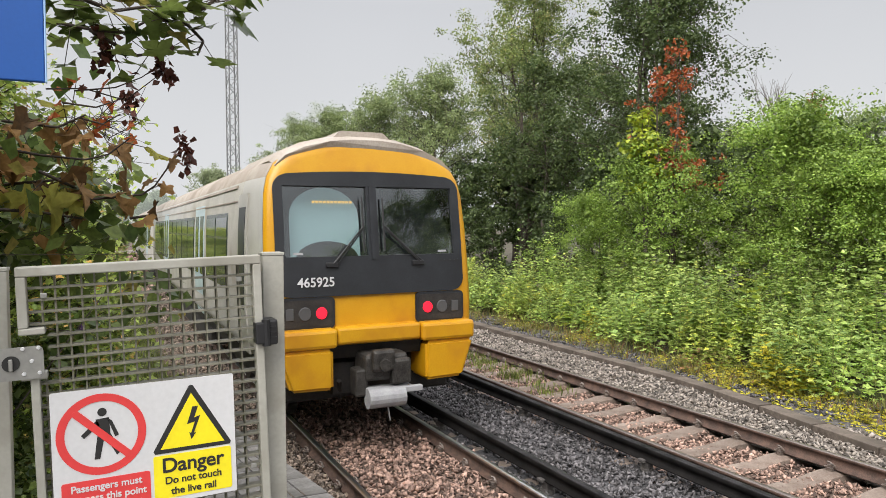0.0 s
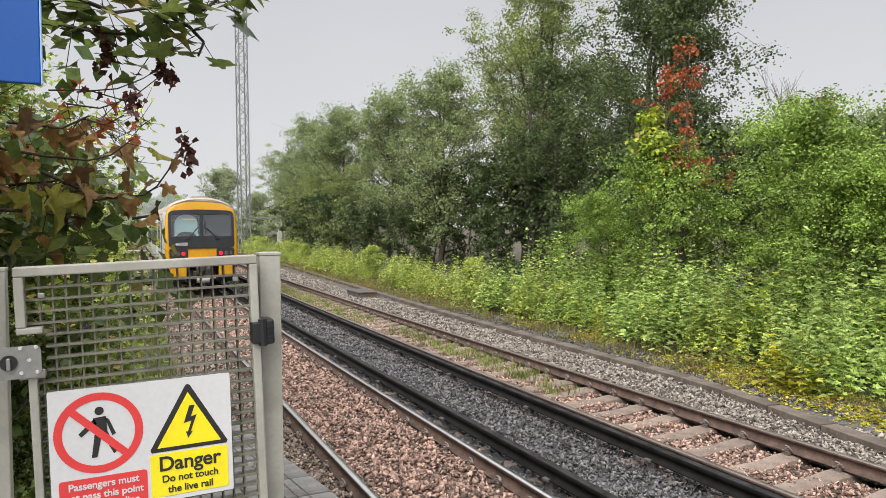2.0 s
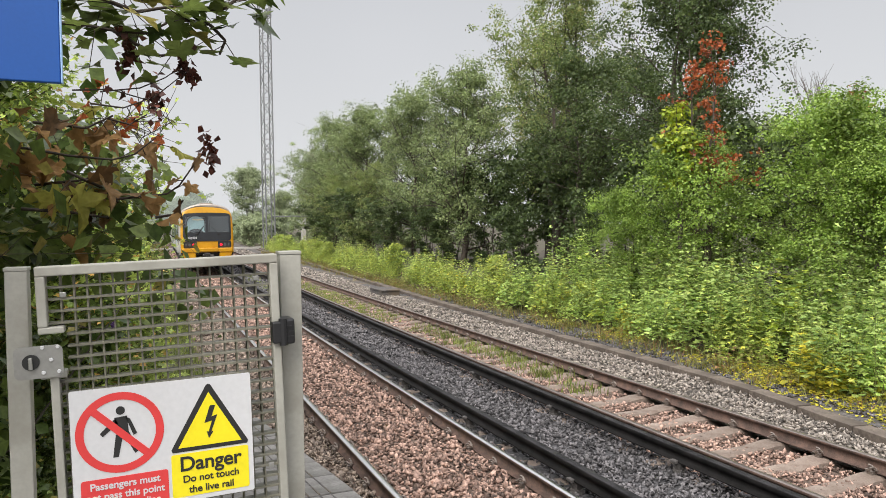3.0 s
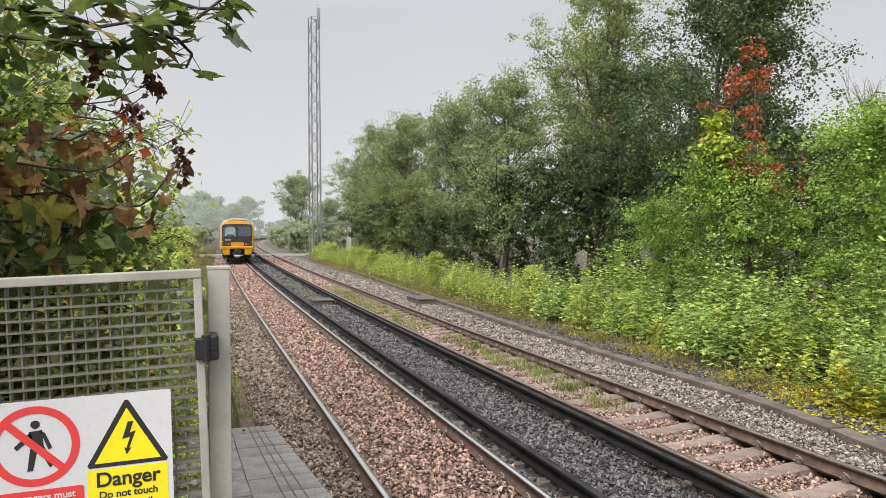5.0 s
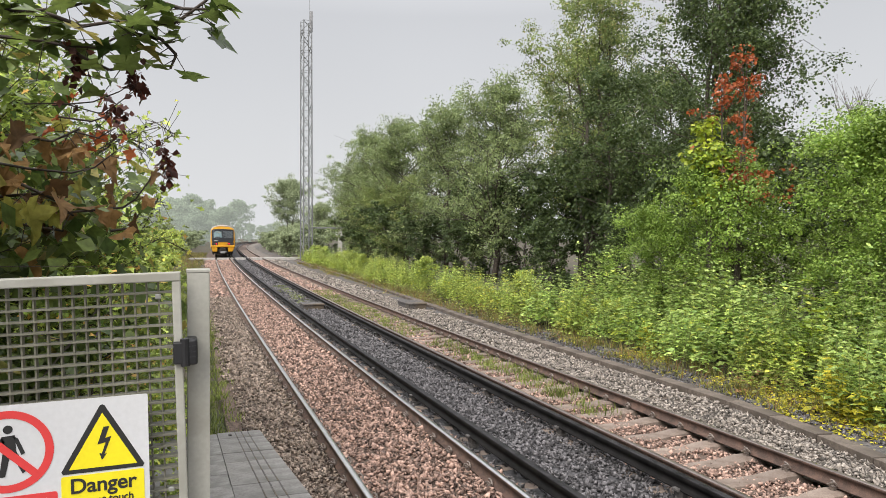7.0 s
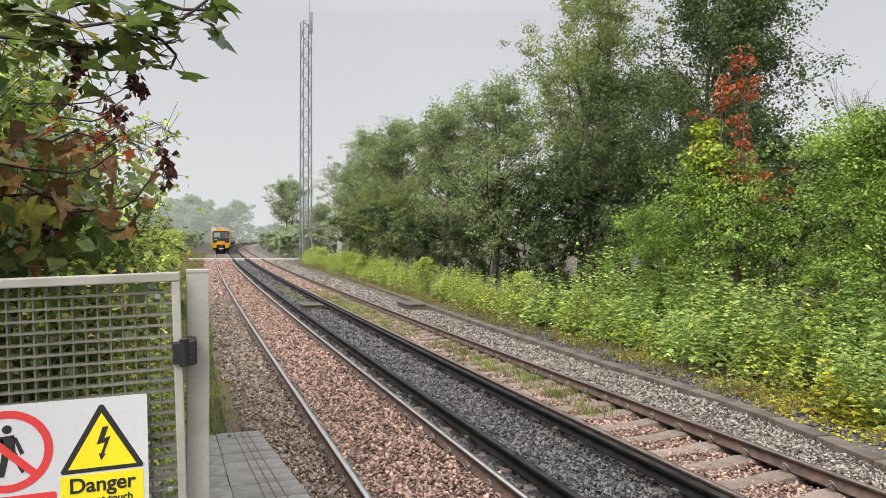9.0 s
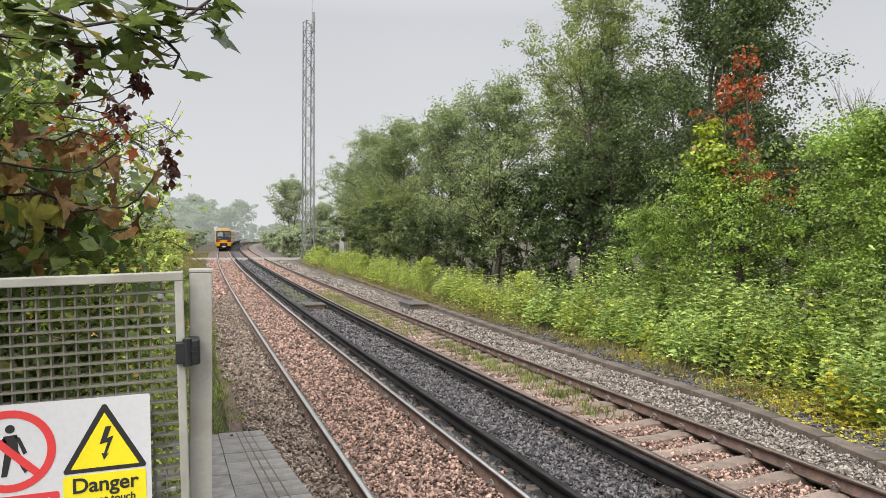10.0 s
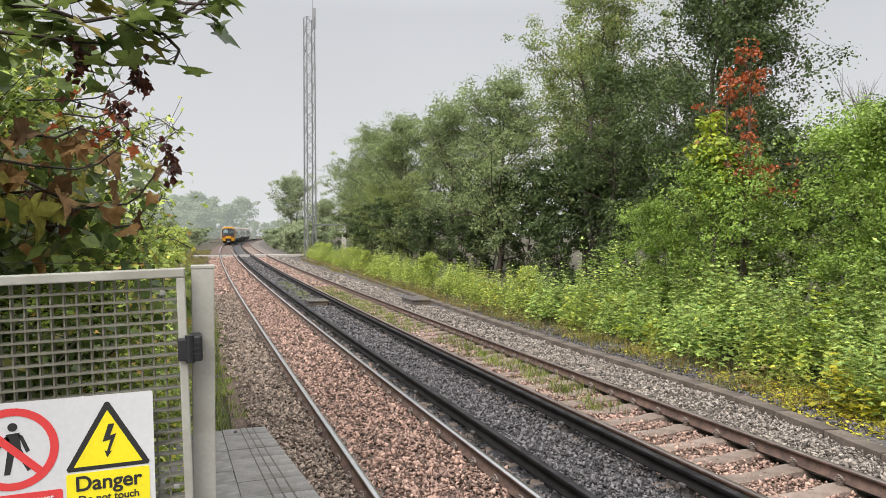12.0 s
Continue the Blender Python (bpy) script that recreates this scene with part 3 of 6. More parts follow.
def crossing():
    """A boarded foot crossing over both tracks, with panels beside and between the rails."""
    y = 82.0
    t = thing("foot_crossing", "pale boarded foot crossing over both tracks", "crossing", kind="structure")
    for x0, x1 in ((-3.6, -0.86), (-0.64, 0.64), (0.86, 2.72), (2.94, 4.22), (4.44, 9.0)):
        n = max(1, round((x1 - x0) / 0.65))
        for i in range(n):
            bm = bmesh.new()
            a, b = x0 + (x1 - x0) * i / n, x0 + (x1 - x0) * (i + 1) / n - 0.015
            box(bm, a - (a + b) / 2, -0.9, -0.2, b - (a + b) / 2, 0.9, 0.03, 0.01)
            ob = part("board", bm, M_CROSS, t)
            ob.matrix_basis = pose(*on_line((a + b) / 2, y), 0, 0, -math.degrees(turn(y)))


crossing()


# ---- platform end ----
def platform():
    """The platform, level where one stands, then a ramp down to the cess, of coping and paving slabs."""
    t = thing("platform", "worn grey concrete platform end with a ramp", "platform", kind="structure")
    bm = bmesh.new()
    prism(bm, [(-6.0, -0.35), (-1.66, -0.35), (-1.66, 0.84), (-6.0, 0.84)], -9.0, 3.2)
    part("platform_base", bm, M_SLAB, t)
    verts = [(-3.0, 3.2, -0.35), (-1.66, 3.2, -0.35), (-3.0, 9.6, -0.35), (-1.66, 9.6, -0.35), (-3.0, 3.2, 0.84), (-1.66, 3.2, 0.84), (-3.0, 9.6, -0.06), (-1.66, 9.6, -0.06)]
    me = bpy.data.meshes.new("ramp_base")
    me.from_pydata(verts, [], [(4, 5, 7, 6), (0, 2, 3, 1), (0, 1, 5, 4), (2, 6, 7, 3), (1, 3, 7, 5), (0, 4, 6, 2)])
    part("ramp_base", me, M_SLAB, t)
    tilt = math.degrees(math.atan2(-0.90, 6.4))
    bm = bmesh.new()
    box(bm, -0.275, -0.297, -0.06, 0.275, 0.297, 0.0, 0.006)
    coping = bpy.data.meshes.new("coping_slab")
    bm.to_mesh(coping)
    bm.free()
    bm = bmesh.new()
    box(bm, -0.43, -0.297, -0.06, 0.43, 0.297, 0.0, 0.006)
    paver = bpy.data.meshes.new("paving_slab")
    bm.to_mesh(paver)
    bm.free()
    bm = bmesh.new()
    for dx in (-0.05, 0.03, 0.11):
        box(bm, dx - 0.006, -0.297, -0.001, dx + 0.006, 0.297, 0.0025)
    groove = bpy.data.meshes.new("edge_groove")
    bm.to_mesh(groove)
    bm.free()
    groove.materials.append(M_CINDER)
    for me in (coping, paver):
        me.materials.append(M_SLAB)
    rng = random.Random(5)
    for i in range(21):
        y = -2.6 + 0.6 * i
        ramp = y > 3.2
        z = 0.915 - (max(y - 3.2, 0)) * 0.1406
        if y > 9.4:
            break
        for me, x in ((coping, -1.845), (paver, -2.553)):
            ob = new(me.name, me)
            ob.parent = t
            ob.matrix_basis = pose(x, y, z + rng.uniform(-0.004, 0.004), tilt if ramp else 0, rng.uniform(-0.4, 0.4), 0)
            if me is coping and ramp:
                g = new("edge_groove", groove)
                g.parent = ob
    bm = bmesh.new()
    box(bm, -1.99, 9.30, 0.03, -1.95, 9.36, 0.075, 0.006)
    part("ramp_stud", bm, M_CINDER, t)


platform()


def post(x, y, top, w, label):
    t = thing("gate_post", label, "gate post", group="gate posts", at=pose(x, y, 0.915))
    bm = bmesh.new()
    box(bm, -w / 2, -w / 2, 0, w / 2, w / 2, top - 0.915 - 0.012, 0.004)
    part("shaft", bm, M_PAINT_GREY, t)
    bm = bmesh.new()
    box(bm, -w / 2 - 0.002, -w / 2 - 0.002, top - 0.915 - 0.012, w / 2 + 0.002, w / 2 + 0.002, top - 0.915, 0.002)
    part("cap", bm, M_PAINT_GREY, t, "darker rimmed post cap")
    bm = bmesh.new()
    box(bm, -w / 2 - 0.06, -w / 2 - 0.06, 0, w / 2 + 0.06, w / 2 + 0.06, 0.012, 0.003)
    part("base_plate", bm, M_STEEL, t)
    return t


post(-2.410, 2.71, 2.475, 0.078, "square pale grey steel gate post with a hinge")
post(-3.285, 2.695, 2.445, 0.065, "square pale grey steel post beside the gate lock")


def gate():
    """A steel mesh gate with a cut-out for its lock box, a lever hinge, and a safety sign."""
    w, h = 0.527, 1.03
    base = Matrix.Translation((-3.227, 2.63, 2.447)) @ pose(0, 0, 0, 0, -1.7, 0) @ Matrix.Scale(1.4364, 4)
    t = thing("mesh_gate", "pale grey steel mesh gate, shut, carrying a safety sign", "gate", at=base)

    def bar(name, x0, z0, x1, z1, d=0.04, mat=M_PAINT_GREY):
        bm = bmesh.new()
        box(bm, x0, -d / 2, z0, x1, d / 2, z1, 0.003)
        return part(name, bm, mat, t)

    bar("top_rail", 0, -0.022, w, 0.0, 0.042)
    bar("bottom_rail", 0.02, -h, w, -h + 0.04)
    bar("hinge_stile", w - 0.02, -h + 0.04, w, -0.022)
    bar("lock_stile", 0.0, -0.135, 0.02, -0.022)
    bar("lock_stile", 0.018, -h + 0.04, 0.036, -0.245)
    bar("lock_bar", 0.0, -0.15, 0.052, -0.135)
    bar("lock_bar", 0.0, -0.25, 0.052, -0.235)
    # the mesh, of upright and level strips
    pitch = 0.0268
    for i in range(1, 19):
        x = 0.02 + pitch * i
        if x > w - 0.025:
            break
        bm = bmesh.new()
        for z0, z1 in ((-h + 0.04, -0.252), (-0.252, -0.134), (-0.134, -0.022)):
            if z0 == -0.252 and x < 0.055:
                continue
            box(bm, x - 0.0018, 0.004, z0, x + 0.0018, 0.030, z1)
        part("mesh_upright", bm, M_MESH, t)
    for i in range(1, 52):
        z = -0.022 - pitch * i
        if z < -h + 0.05:
            break
        bm = bmesh.new()
        box(bm, 0.055 if -0.245 < z < -0.135 else 0.018, -0.002, z - 0.0022, w - 0.018, 0.026, z + 0.0022)
        part("mesh_strip", bm, M_MESH, t)
    # lock plate with its round keyhole and rivets
    bm = bmesh.new()
    plate = round_rect(-0.048, -0.244, 0.047, -0.173, 0.012, 3)
    prism(bm, plate, -0.030, -0.024)
    lock = part("lock_plate", bm, M_STEEL, t, "galvanised lock plate with rivets")
    bm = bmesh.new()
    tube(bm, (-0.015, -0.0335, -0.207), (-0.015, -0.0295, -0.207), 0.017, 0.017, 20)
    part("keyhole", bm, M_INK, lock)
    bm = bmesh.new()
    box(bm, -0.019, -0.042, -0.222, -0.011, -0.034, -0.196, 0.002)
    part("key_lever", bm, M_STEEL, lock)
    for x, z in ((0.008, -0.177), (0.038, -0.177), (0.008, -0.232), (0.038, -0.232), (0.024, -0.205)):
        bm = bmesh.new()
        tube(bm, (x, -0.034, z), (x, -0.030, z), 0.0035, 0.0045, 8)
        part("rivet", bm, M_WHITE, lock)
    # black sprung hinge
    bm = bmesh.new()
    box(bm, w - 0.022, -0.034, -0.222, w + 0.006, 0.004, -0.168, 0.004)
    box(bm, w + 0.004, -0.030, -0.227, w + 0.034, 0.030, -0.163, 0.006)
    tube(bm, (w + 0.005, -0.026, -0.228), (w + 0.005, -0.026, -0.162), 0.011, 0.011, 10)
    for z in (-0.182, -0.195, -0.208):
        box(bm, w + 0.012, -0.033, z - 0.002, w + 0.030, -0.029, z + 0.002)
    part("hinge", bm, M_BLACK, t, "black plastic sprung hinge")
    for x, z in ((0.052, -0.066), (0.475, -0.058), (0.49, -0.53), (0.07, -0.56)):
        bm = bmesh.new()
        box(bm, x - 0.007, -0.006, z - 0.006, x + 0.007, -0.002, z + 0.006, 0.002)
        part("sign_fixing", bm, M_STEEL, t, "small pale metal mesh clip")
    safety_sign(t)


def safety_sign(gate_thing):
    """A white board: a barred round sign over a red panel, and a yellow triangle over a yellow panel."""
    s = thing("safety_sign", "white safety sign with red and yellow warnings on the gate", "sign",
              at=pose(-3.139, 2.587, 2.045, 0, -1.1, 0) @ Matrix.Scale(1.382, 4))
    W, H = 0.408, 0.30
    bm = bmesh.new()
    prism(bm, round_rect(0, -H, W, 0, 0.004, 2), -0.003, 0.003)
    part("board", bm, M_WHITE, s)

    def flat(name, outline, mat, d):
        b = bmesh.new()
        prism(b, outline, -0.003 - d, -0.0028)
        return part(name, b, mat, s)

    cx, cz, R = 0.105, -0.108, 0.096
    ring = bmesh.new()
    k = 48
    for r0, r1 in ((R - 0.018, R),):
        a = [ring.verts.new((cx + r1 * math.cos(2 * math.pi * i / k), -0.0042, cz + r1 * math.sin(2 * math.pi * i / k))) for i in range(k)]
        b = [ring.verts.new((cx + r0 * math.cos(2 * math.pi * i / k), -0.0042, cz + r0 * math.sin(2 * math.pi * i / k))) for i in range(k)]
        for i in range(k):
            ring.faces.new((a[i], a[(i + 1) % k], b[(i + 1) % k], b[i]))
    part("red_ring", ring, M_RED, s)
    # a plain walking mark: a dot over tapering bars
    dot = [(cx + 0.002 + 0.010 * math.cos(2 * math.pi * i / 16), cz + 0.052 + 0.010 * math.sin(2 * math.pi * i / 16)) for i in range(16)]
    flat("mark", dot, M_INK, 0.0012)
    for pts in ([(-0.012, 0.036), (0.016, 0.038), (0.018, 0.0), (-0.008, -0.006)], [(-0.010, -0.004), (0.006, -0.004), (-0.006, -0.058), (-0.018, -0.058)],
                [(0.004, 0.0), (0.018, 0.0), (0.040, -0.046), (0.030, -0.054)], [(-0.010, 0.034), (-0.004, 0.022), (-0.038, -0.006), (-0.044, 0.002)],
                [(0.012, 0.036), (0.022, 0.030), (0.036, -0.006), (0.028, -0.010)]):
        flat("mark", [(cx + x, cz + z) for x, z in pts], M_INK, 0.0012)
    flat("red_bar", [(cx - 0.064, cz + 0.052), (cx - 0.052, cz + 0.064), (cx + 0.064, cz - 0.052), (cx + 0.052, cz - 0.064)], M_RED, 0.0020)
    flat("red_panel", round_rect(0.016, -0.297, 0.206, -0.213, 0.006, 3), M_RED, 0.0012)
    flat("triangle_border", [(0.306, -0.016), (0.311, -0.018), (0.397, -0.170), (0.394, -0.177), (0.218, -0.177), (0.215, -0.170), (0.301, -0.018)], M_INK, 0.0010)
    flat("triangle", [(0.306, -0.036), (0.381, -0.167), (0.231, -0.167)], M_YELLOW, 0.0018)
    flat("lightning_arrow", [(0.308, -0.070), (0.321, -0.070), (0.311, -0.098), (0.325, -0.094), (0.309, -0.136), (0.314, -0.135), (0.303, -0.151),
                             (0.298, -0.133), (0.303, -0.135), (0.312, -0.108), (0.294, -0.112)], M_INK, 0.0026)
    flat("yellow_panel", round_rect(0.214, -0.288, 0.396, -0.182, 0.005, 3), M_YELLOW, 0.0012)
    for text, size, mat, x, z in (("Danger", 0.050, M_INK, 0.305, -0.224), ("Do not touch", 0.0245, M_INK, 0.305, -0.253), ("the live rail", 0.0245, M_INK, 0.305, -0.280),
                                  ("Passengers must", 0.0235, M_WHITE, 0.111, -0.238), ("not pass this point", 0.0235, M_WHITE, 0.111, -0.263), ("or cross the line", 0.0235, M_WHITE, 0.111, -0.288)):
        words(text, size, mat, s, Matrix.Translation((x, -0.0049, z)), 0.98)


gate()


def blue_sign():
    t = thing("platform_sign", "plain blue enamel board on a post beside the gate", "sign", at=pose(-3.60, 2.43, 0.915))
    bm = bmesh.new()
    box(bm, -0.60, -0.012, 2.080, 0.482, 0.012, 3.0, 0.003)
    part("board", bm, M_BLUE, t)
    bm = bmesh.new()
    box(bm, 0.483, -0.013, 2.080, 0.487, 0.013, 3.0, 0.001)
    part("edge_strip", bm, M_BLUE_EDGE, t, "pale blue edge strip")
    for x in (-0.3, 0.05):
        bm = bmesh.new()
        tube(bm, (x, 0.05, 0), (x, 0.05, 2.7), 0.03, 0.03, 12)
        part("post", bm, M_PAINT_GREY, t)


blue_sign()


# ---- radio mast, its cable bridge and cabinet post ----
def mast():
    at = Vector((9.65, 78.5, rise(78)))
    t = thing("lattice_mast", "tall grey steel lattice radio mast beside the line", "radio mast", at=pose(at.x, at.y, at.z - 0.2, 0, 0, 12))
    H, w = 26.5, 0.50
    for sx in (-1, 1):
        for sy in (-1, 1):
            bm = bmesh.new()
            tube(bm, (sx * w, sy * w, 0), (sx * w * 0.92, sy * w * 0.92, H), 0.08, 0.065, 8)
            part("leg", bm, M_MAST, t)
    n = 24
    corners = [(-w, -w), (w, -w), (w, w), (-w, w)]
    for i in range(n):
        z0, z1 = H * i / n, H * (i + 1) / n
        for k in range(4):
            a, b = corners[k], corners[(k + 1) % 4]
            bm = bmesh.new()
            tube(bm, (*a, z1), (*b, z1), 0.02, 0.02, 5)
            part("cross_bar", bm, M_MAST, t)
            if i % 2:
                a, b = b, a
            bm = bmesh.new()
            tube(bm, (*a, z0), (*b, z1), 0.038, 0.038, 5)
            part("brace", bm, M_MAST, t)
    bm = bmesh.new()
    box(bm, 0.42, -0.15, H - 1.1, 0.72, 0.1, H + 1.2, 0.03)
    part("antenna", bm, M_SHROUD, t, "pale panel antenna")
    bm = bmesh.new()
    tube(bm, (0.4, 0, H - 0.5), (0.4, 0, H + 2.6), 0.03, 0.02, 6)
    part("lightning_rod", bm, M_MAST, t)
    bm = bmesh.new()
    box(bm, -0.9, -0.9, -0.3, 0.9, 0.9, 0.15, 0.03)
    part("footing", bm, M_TROUGH, t)
    b = thing("cable_bridge", "horizontal steel cable bridge from mast to concrete post", "cable bridge", at=pose(at.x, at.y, at.z - 0.2, 0, 0, 0))
    bm = bmesh.new()
    box(bm, 0.3, -0.12, 3.55, 4.6, 0.12, 3.72, 0.02)
    part("beam", bm, M_MAST, b)
    bm = bmesh.new()
    box(bm, 3.55, -0.22, -0.3, 4.0, 0.22, 3.55, 0.03)
    part("post", bm, M_CROSS, b, "pale concrete post")


mast()


# ---- the train ----
def side_profile(inset=0.0):
    """The carriage's cross-section, from one sill over the roof to the other."""
    half = [(1.36, 1.02), (1.395, 1.18), (1.405, 1.6), (1.40, 2.1), (1.385, 2.6), (1.36, 3.0), (1.315, 3.19), (1.22, 3.36), (1.05, 3.49), (0.80, 3.58), (0.45, 3.66), (0.2, 3.69), (0.0, 3.70)]
    half = [(max(x - inset, 0), z if z < 1.0 else z - inset * (z - 1) / 2.8) for x, z in half]
    return half + [(-x, z) for x, z in half[-2::-1]]


def rake(z):
    """How far the cab's end leans in at a height."""
    return 0.0 if z < 1.55 else 0.30 * ((z - 1.55) / 2.2) ** 1.4


def loft(bm, rings):
    rows = [[bm.verts.new(v) for v in ring] for ring in rings]
    for a, b in zip(rows, rows[1:]):
        for i in range(len(a)):
            j = (i + 1) % len(a)
            bm.faces.new((a[i], b[i], b[j], a[j]))
    return rows


def carriage(label, with_cab):
    """A suburban carriage; its origin is on the rails below its near end."""
    L = 19.9
    t = thing("train_carriage", label, "train carriage", group="carriages of the train")
    y0 = 1.30 if with_cab else 0.05
    bm = bmesh.new()
    p = side_profile()
    rows = loft(bm, [[(x, y, z) for x, z in p] for y in (y0, L)])
    bm.faces.new(rows[0])
    bm.faces.new(rows[-1][::-1])
    for f in bm.faces:
        f.material_index = 1 if all(v.co.z > 3.18 for v in f.verts) else 0
        f.smooth = len(f.verts) == 4
    bmesh.ops.recalc_face_normals(bm, faces=bm.faces)
    me = bpy.data.meshes.new("body")
    bm.to_mesh(me)
    bm.free()
    me.materials.append(M_BODY)
    me.materials.append(M_ROOF)
    part("body", me, None, t)

    def wall_x(z):
        return float(np.interp(z, [1.02, 1.18, 1.6, 2.1, 2.6, 3.0, 3.19], [1.36, 1.395, 1.405, 1.40, 1.385, 1.36, 1.315]))

    def side_panel(name, ya, yb, za, zb, mat, proud, s, parent=t):
        b = bmesh.new()
        zs = np.linspace(za, zb, 5)
        a = [b.verts.new((s * (wall_x(z) + proud), ya, z)) for z in zs]
        c = [b.verts.new((s * (wall_x(z) + proud), yb, z)) for z in zs]
        a2 = [b.verts.new((s * (wall_x(z) - 0.03), ya, z)) for z in zs]
        c2 = [b.verts.new((s * (wall_x(z) - 0.03), yb, z)) for z in zs]
        for i in range(4):
            b.faces.new((a[i], a[i + 1], c[i + 1], c[i]))
            b.faces.new((a[i], a2[i], a2[i + 1], a[i + 1]))
            b.faces.new((c[i], c[i + 1], c2[i + 1], c2[i]))
        b.faces.new((a[0], c[0], c2[0], a2[0]))
        b.faces.new((a[4], a2[4], c2[4], c[4]))
        bmesh.ops.recalc_face_normals(b, faces=b.faces)
        return part(name, b, mat, parent)

    for s in (-1, 1):
        # saloon windows in dark bands, and two pairs of sliding doors
        for ya, yb, n in ((2.35, 4.75, 2), (6.6, 12.9, 5), (14.7, 18.9, 4)):
            side_panel("window_band", ya, yb, 1.72, 2.80, M_BAND, 0.004, s)
            wdt = (yb - ya) / n
            for i in range(n):
                side_panel("window", ya + wdt * i + 0.07, ya + wdt * (i + 1) - 0.07, 1.80, 2.42, M_SIDEGLASS, 0.009, s)
                side_panel("hopper_window", ya + wdt * i + 0.07, ya + wdt * (i + 1) - 0.07, 2.46, 2.74, M_SIDEGLASS, 0.010, s)
        for ya in (5.0, 13.1):
            for k in range(2):
                d = side_panel("sliding_door", ya + 0.70 * k + 0.01, ya + 0.70 * (k + 1) - 0.01, 1.0, 2.98, M_DOOR, 0.008, s)
                side_panel("door_window", ya + 0.70 * k + 0.13, ya + 0.70 * (k + 1) - 0.13, 1.75, 2.80, M_SIDEGLASS, 0.013, s, d)
        side_panel("gutter", y0 + 0.4, L - 0.2, 3.12, 3.16, M_ROOF, 0.018, s)
        side_panel("rain_strip", y0 + 0.3, L - 0.3, 2.93, 2.95, M_ROOF, 0.010, s)
        if with_cab:
            d = side_panel("cab_door", 0.86, 1.50, 1.0, 3.02, M_BODY, 0.006, s)
            side_panel("door_window", 0.96, 1.40, 1.55, 2.85, M_CAB_BLACK, 0.011, s, d)
        side_panel("lower_stripe", y0 + 0.9, L - 0.1, 1.0, 1.08, M_BAND, 0.003, s)
    # running gear
    bm = bmesh.new()
    box(bm, -1.15, 1.2, 0.62, 1.15, L - 0.8, 1.0, 0.02)
    for ya, yb in ((6.0, 8.6), (9.4, 12.6)):
        box(bm, -1.18, ya, 0.32, 1.18, yb, 0.66, 0.04)
    part("underframe", bm, M_UNDER, t)
    for yb in (2.9, 17.0):
        bm = bmesh.new()
        for s in (-1, 1):
            box(bm, s * 1.0 - 0.06, yb - 1.75, 0.42, s * 1.0 + 0.06, yb + 1.75, 0.62, 0.03)
            for d in (-1.3, 1.3):
                box(bm, s * 1.02 - 0.09, yb + d - 0.16, 0.30, s * 1.02 + 0.09, yb + d + 0.16, 0.58, 0.03)
        box(bm, -0.9, yb - 0.25, 0.4, 0.9, yb + 0.25, 0.65, 0.03)
        bogie = part("bogie", bm, M_UNDER, t)
        for d in (-1.3, 1.3):
            bm = bmesh.new()
            for s in (-1, 1):
                tube(bm, (s * 0.68, yb + d, 0.42), (s * 0.82, yb + d, 0.42), 0.42, 0.42, 24)
            tube(bm, (-0.7, yb + d, 0.42), (0.7, yb + d, 0.42), 0.08, 0.08, 10)
            part("wheelset", bm, M_COUPLER, bogie)
    if with_cab:
        before = set(t.children)
        cab_end(t)
        for ob in set(t.children) - before:
            if not ob.name.startswith("cab_shell"):
                ob.matrix_basis = Matrix.Diagonal((0.945 if ob.name.startswith("roof_dome") else 0.953, 1, 1, 1)) @ ob.matrix_basis
    else:
        bm = bmesh.new()
        box(bm, -0.55, -0.25, 1.0, 0.55, 0.06, 3.0, 0.05)
        part("gangway", bm, M_UNDER, t)
    return t


